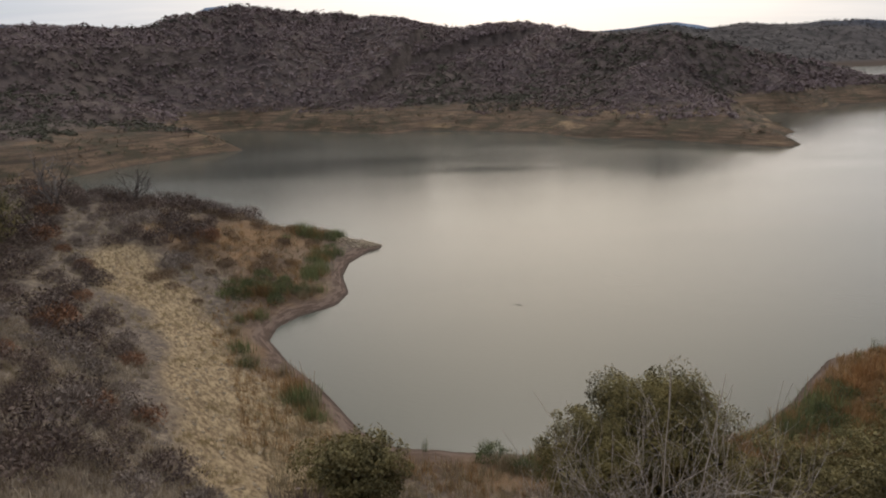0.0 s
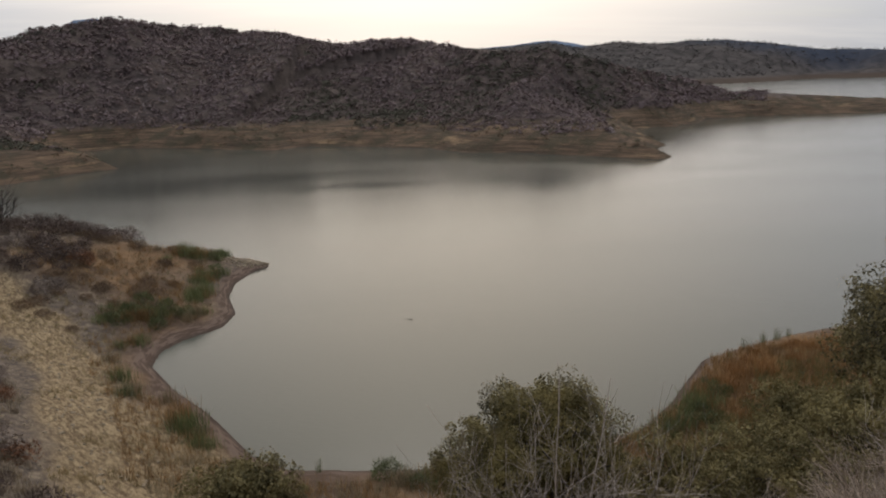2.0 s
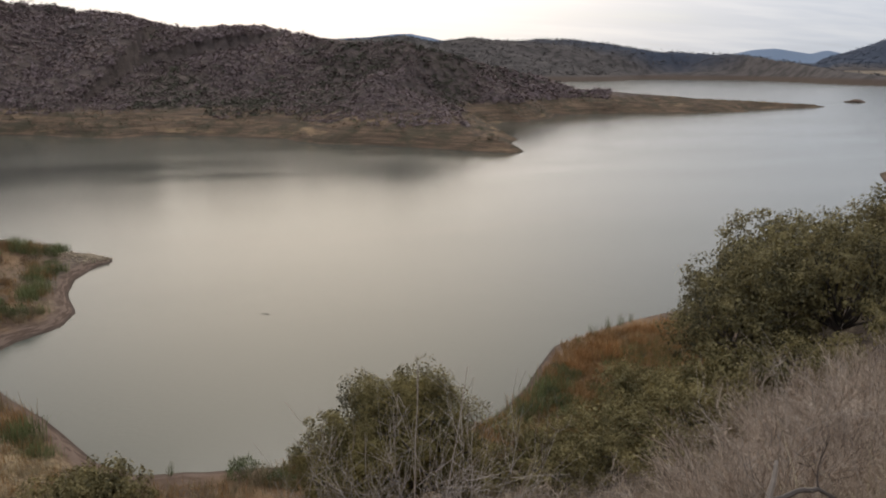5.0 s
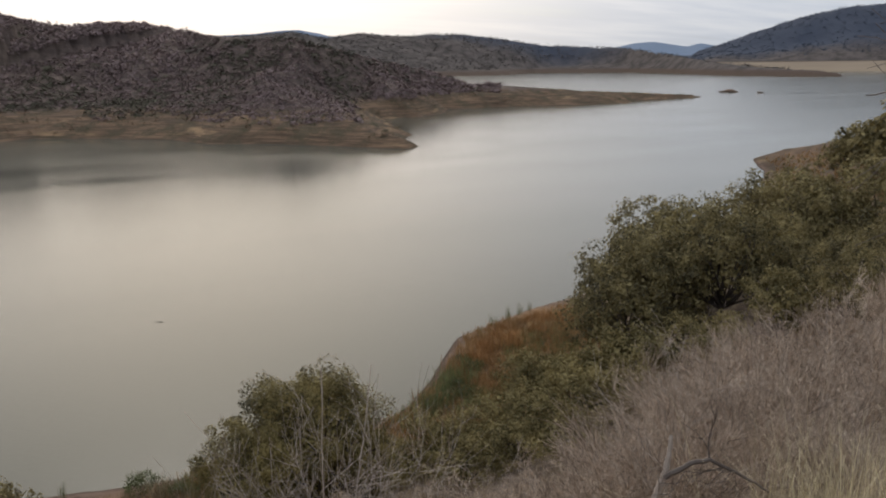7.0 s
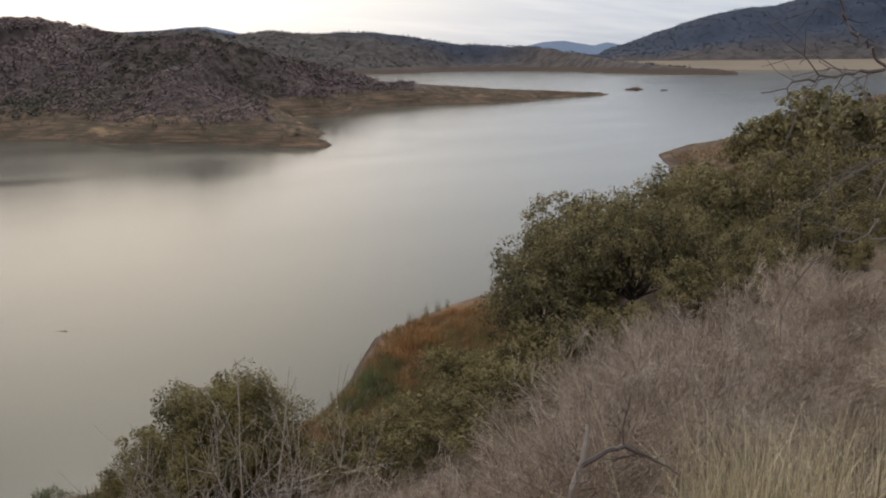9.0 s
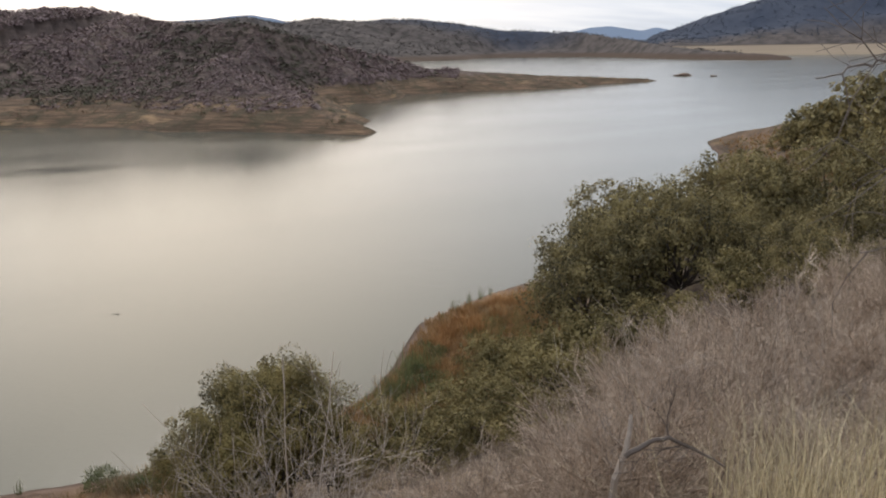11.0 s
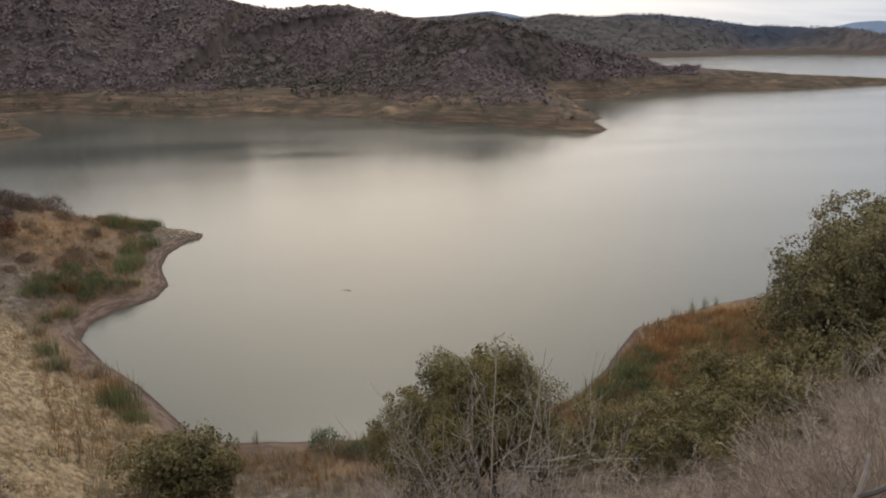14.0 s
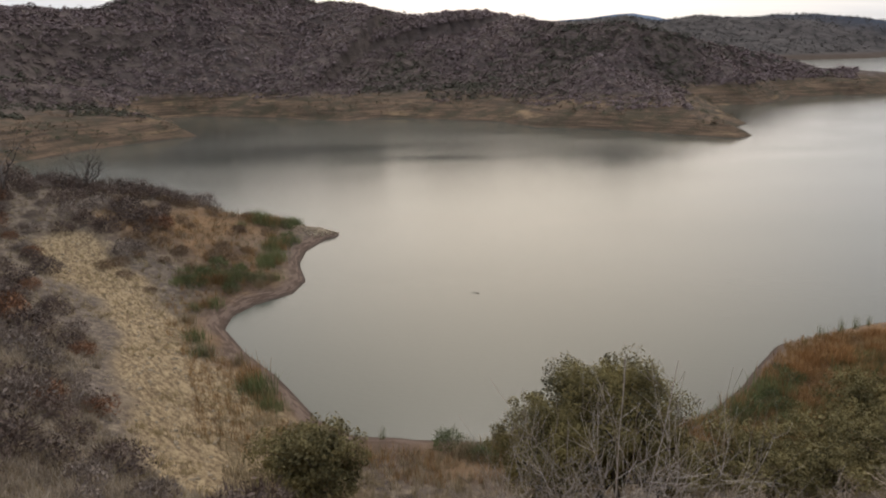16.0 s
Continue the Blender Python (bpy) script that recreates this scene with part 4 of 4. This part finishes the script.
p = scatter(44000, (-32, 30), (270, 680), far_land, 0.8)[:13000]
clumps("far_chaparral", p, (1.25 + 2.0 * rng.uniform(0, 1, len(p)) ** 2.5) * np.clip(np.hypot(*p.T) / 450, 0.8, 1.3), species(*p.T), 27, "brown and grey chaparral bushes covering the far hillside")
p = scatter(26000, (-30, 45), (240, 720), lambda x, y: (inside(x, y, FAR_SHORE) > 4) & (land(x, y)[0] < 11) & (fractal(x, y, 18, 3, 37) > -0.15))[:7500]
tint = np.where(rng.uniform(0, 1, (len(p), 1)) < 0.4, (0.072, 0.078, 0.044), (0.165, 0.112, 0.072))
clumps("terrace_weeds", p, rng.uniform(0.5, 1.6, len(p)), tint, 10, "low green and tan weeds on the drawdown terraces")
p = scatter(9500, (5, 50), (1700, 2800), lambda x, y: (inside(x, y, BACK_SHORE) > 60) & (land(x, y)[0] > 10))[:6500]
clumps("back_hill_trees", p, rng.uniform(4, 9, len(p)), np.array([(0.098, 0.086, 0.080)]) * rng.uniform(0.8, 1.2, (len(p), 1)), 10, "dark grey-green trees on the hills behind the second basin")
p = scatter(4200, (43, 66), (2560, 3250), lambda x, y: land(x, y)[0] > 20)[:2600]
# haze is put into these trees as a blue tint
clumps("mountain_woods", p, rng.uniform(4, 7, len(p)), np.array([(0.060, 0.071, 0.095)]) * rng.uniform(0.92, 1.08, (len(p), 1)), 12, "dark woods on the mountain beyond the dam, tinted blue for haze")
ridge = np.array([(x + rng.normal() * 8, y + rng.normal() * 6) for (x, y, z), (x2, y2, z2) in zip(MAIN_CREST[1:-4], MAIN_CREST[2:-3]) for t in range(9) for x, y in [(x + (x2 - x) * rng.uniform(), y + (y2 - y) * rng.uniform())]])
clumps("crest_trees", ridge, rng.uniform(1.8, 3.4, len(ridge)), np.array([(0.11, 0.10, 0.08)]) * rng.uniform(0.8, 1.3, (len(ridge), 1)), 40, "dark oaks along the crest of the far hill")

# ---- dam, islets and floating wood ----
M_DAM, g = material("dam_fill")
pos = g.add("ShaderNodeNewGeometry").outputs["Position"]
finish(g, g.mix(g.noise(g.stretch(pos, (0.01, 0.01, 0.4)), 1.0, 4), (0.23, 0.175, 0.125), (0.37, 0.295, 0.215)), 0.95)
M_WHITE, g = material("white_paint")
finish(g, g.mix(g.noise(g.add("ShaderNodeNewGeometry").outputs["Position"], 0.4), (0.66, 0.66, 0.64), (0.82, 0.82, 0.80)), 0.6)
M_STONE, g = material("pale_stone")
pos = g.add("ShaderNodeNewGeometry").outputs["Position"]
finish(g, g.mix(g.noise(pos, 1.5, 5), (0.20, 0.152, 0.100), (0.43, 0.345, 0.24)), 0.9, g.noise(pos, 5.0, 4), 0.03)

a0, a1 = Vector((1640, 1745, 0)), Vector((2300, 1010, 0))
run = (a1 - a0).normalized()
out = Vector((-run.y, run.x, 0))
out = out if out.dot(a0) > 0 else -out
dam = tagged(new("dam"), "long low earth dam with a pale tan gravel face", "dam", kind="structure")
s = Shape()
prof = [(-40, -3), (-8, 12), (18, 26.5), (18, 27.5), (28, 27.5), (28, 26), (110, -3)]
v = [tuple(a + out * o + Vector((0, 0, z))) for a in [a0 + (a1 - a0) * t for t in np.linspace(0, 1, 12)] for o, z in prof]
m = len(prof)
s.put(v, [(i * m + j, i * m + j + 1, (i + 1) * m + j + 1, (i + 1) * m + j) for i in range(11) for j in range(m - 1)])
part("embankment", s.mesh("embankment", M_DAM), dam)


def block(w, d, h, roof):
    bm = bmesh.new()
    c = [bm.verts.new((sx * w / 2, sy * d / 2, z)) for z in (0, h) for sx, sy in ((-1, -1), (1, -1), (1, 1), (-1, 1))]
    r = [bm.verts.new((sx * w / 2, 0, h + roof)) for sx in (-1, 1)]
    for f in ((0, 1, 5, 4), (1, 2, 6, 5), (2, 3, 7, 6), (3, 0, 4, 7)):
        bm.faces.new([c[i] for i in f])
    bm.faces.new((c[4], c[5], r[1], r[0]))
    bm.faces.new((c[6], c[7], r[0], r[1]))
    bm.faces.new((c[5], c[6], r[1]))
    bm.faces.new((c[7], c[4], r[0]))
    me = bpy.data.meshes.new("block")
    bm.to_mesh(me)
    bm.free()
    me.materials.append(M_WHITE)
    return me


hut = tagged(new("gatehouse"), "small white gatehouse on the dam crest", "building")
part("walls_and_roof", block(16, 9, 5, 2), hut)
hp = a0.lerp(a1, 0.76) + out * 23
hut.matrix_basis = Matrix.Translation((hp.x, hp.y, 27.4))


def rock(name, w, d, h, seed, mat, label, category):
    bm = bmesh.new()
    bmesh.ops.create_icosphere(bm, subdivisions=4, radius=1)
    for q in bm.verts:
        n1 = noise.noise(q.co * 1.6 + Vector((seed, 0, 0))) * 0.3 + noise.noise(q.co * 5 + Vector((0, seed, 0))) * 0.12
        q.co = Vector((q.co.x * w * (1 + n1), q.co.y * d * (1 + n1), q.co.z * h * (1 + n1)))
    me = bpy.data.meshes.new(name)
    bm.to_mesh(me)
    bm.free()
    me.materials.append(mat)
    return tagged(new(name, me), label, category)


islet = rock("islet", 10, 7, 3.0, 3, M_GROUND, "low tan rocky islet in the open water", "islet")
islet.location = (600, 590, -0.3)
islet = rock("islet", 4.5, 3, 1.4, 9, M_GROUND, "very small dark rock islet in the open water", "islet")
islet.location = (610, 560, -0.3)

log = Shape()
limb(log, (-1.0, 0, 0), (1, 0.1, 0.02), 2.0, 0.09, 0.05, 6, 6)
log_me = log.mesh("driftwood", M_BARK, True)
for x, y in ((8.6, 97), (52, 196), (14.8, 64)):
    ob = tagged(new("driftwood", log_me), "dark piece of driftwood floating on the water", "driftwood", "driftwood")
    ob.matrix_basis = Matrix.Translation((x, y, 0.03)) @ Matrix.Rotation(x, 4, "Z") @ Matrix.Scale(0.35 if x > 14 else 0.6, 4)


def stones(name, places, lo, hi, label):
    """Loose stones: faceted lumps sunk into the ground, in one mesh."""
    s = Shape()
    box = np.array([(-1, -1, -1), (1, -1, -1), (1, 1, -1), (-1, 1, -1), (-.7, -.7, 1), (.7, -.7, 1), (.7, .7, 1), (-.7, .7, 1)], float) * 0.5
    faces = np.array([(4, 5, 6, 7), (0, 1, 5, 4), (1, 2, 6, 5), (2, 3, 7, 6), (3, 0, 4, 7)])
    z, _ = land(places[:, 0], places[:, 1])
    for (x, y), h in zip(places, z):
        a = rng.uniform(0, 6.28)
        size = rng.uniform(lo, hi) * np.array([1, rng.uniform(0.5, 1), rng.uniform(0.3, 0.6)])
        b = (box + rng.normal(size=box.shape) * 0.08) * size
        b = b @ np.array([(math.cos(a), -math.sin(a), 0), (math.sin(a), math.cos(a), 0), (0, 0, 1)])
        s.put(b + (x, y, h + 0.02), faces)
    return tagged(new(name, s.mesh(name, M_STONE)), label, "stones", kind="stuff")


stones("spit_stones", np.column_stack([rng.normal(-15, 1.6, 160), rng.normal(133.5, 1.6, 160)]), 0.2, 0.7, "pale stones piled on the tip of the spit")
p = scatter(9000, (-32, -8), (40, 125), lambda x, y: on_near(x, y) & (along(x, y, BARE_SLOPE)[0] < 8 + 3 * fractal(x, y, 6, 2, 5)))[:800]
stones("slope_stones", p, 0.08, 0.36, "pale loose stones on the eroded slope")

# ---- the leafless tree beside the lookout: only its reaching limbs come into view ----
tree = tagged(new("bare_tree"), "leafless tree beside the lookout with crooked reaching limbs", "tree")


def sight(az, el, r):
    return (r * math.sin(radians(az)), r * math.cos(radians(az)), EYE + r * math.tan(radians(el)))


bole = Shape()
foot = spot(76, 6.2)
bole.tube([(foot[0], foot[1], height(*foot) - 0.3), (foot[0] - 0.1, foot[1] + 0.1, 28.5), (foot[0] + 0.05, foot[1] + 0.2, 30.2), (foot[0] - 0.1, foot[1] + 0.3, 32.4)], [0.16, 0.13, 0.11, 0.05], 8)
part("trunk", bole.mesh("trunk", M_BARK, True), tree)
top = (foot[0] + 0.05, foot[1] + 0.2, 30.1)
for line, r0, forks in (([top, sight(66, 0.6, 5.8), sight(61, -0.6, 5.6), sight(58.5, -1.1, 5.5), sight(56.0, -1.5, 5.4), sight(53.7, -2.2, 5.3)], 0.017, 9),
                        ([sight(61, -0.6, 5.6), sight(59.2, 1.2, 5.5), sight(57.6, 3.5, 5.4), sight(56.6, 6.5, 5.3)], 0.010, 6),
                        ([top, sight(68, -4, 5.6), sight(63, -6.0, 5.3), sight(60.5, -6.4, 5.2), sight(58.5, -8.2, 5.1)], 0.008, 9),
                        ([top, sight(69, -8, 5.4), sight(64, -11.5, 5.2), sight(60.5, -11.0, 5.1), sight(57.4, -13.2, 5.0)], 0.007, 7)):
    s = Shape()
    line = np.array(line)
    fine = np.array([[np.interp(t, range(len(line)), line[:, c]) for c in range(3)] for t in np.linspace(0, len(line) - 1, 24)])
    fine[1:-1] += rng.normal(size=fine[1:-1].shape) * 0.018
    s.tube(fine, np.linspace(r0, 0.004, 24), 5)
    for k in range(forks):
        i = int(rng.integers(7, 23))
        w0 = fine[i] - fine[i - 1]
        w0 /= np.linalg.norm(w0)
        grow(s, fine[i], w0 * 0.7 + rng.normal(size=3) * 0.6, rng.uniform(0.22, 0.5), 0.005, 1, 3, 0.16, 0.02, 0.0024)
    part("limb", s.mesh("limb", M_LIMB), tree)
small = tagged(new("crooked_tree"), "small crooked dead tree with a dark arching limb", "tree")
for line, r0, mat in (([sight(41.6, -34, 9), sight(42.2, -30, 9), sight(43.0, -27.4, 9.2), sight(43.1, -25.6, 9.4)], 0.06, M_SAPLING),
                      ([sight(42.8, -28.4, 9.1), sight(44.6, -27.2, 9.2), sight(46.2, -26.8, 9.3), sight(48.4, -27.6, 9.4), sight(50.2, -28.2, 9.5)], 0.036, M_LIMB)):
    s = Shape()
    line = np.array(line)
    fine = np.array([[np.interp(t, range(len(line)), line[:, c]) for c in range(3)] for t in np.linspace(0, len(line) - 1, 16)])
    fine[1:-1] += rng.normal(size=fine[1:-1].shape) * 0.007
    s.tube(fine, np.linspace(r0, r0 * 0.4, 16), 6)
    for k in range(3):
        i = int(rng.integers(4, 15))
        grow(s, fine[i], rng.normal(size=3) * 0.5 + (0, 0, 0.8), rng.uniform(0.3, 0.6), 0.011, 2, 3, 0.16, 0.02, 0.004)
    part("limb", s.mesh("limb", mat), small)
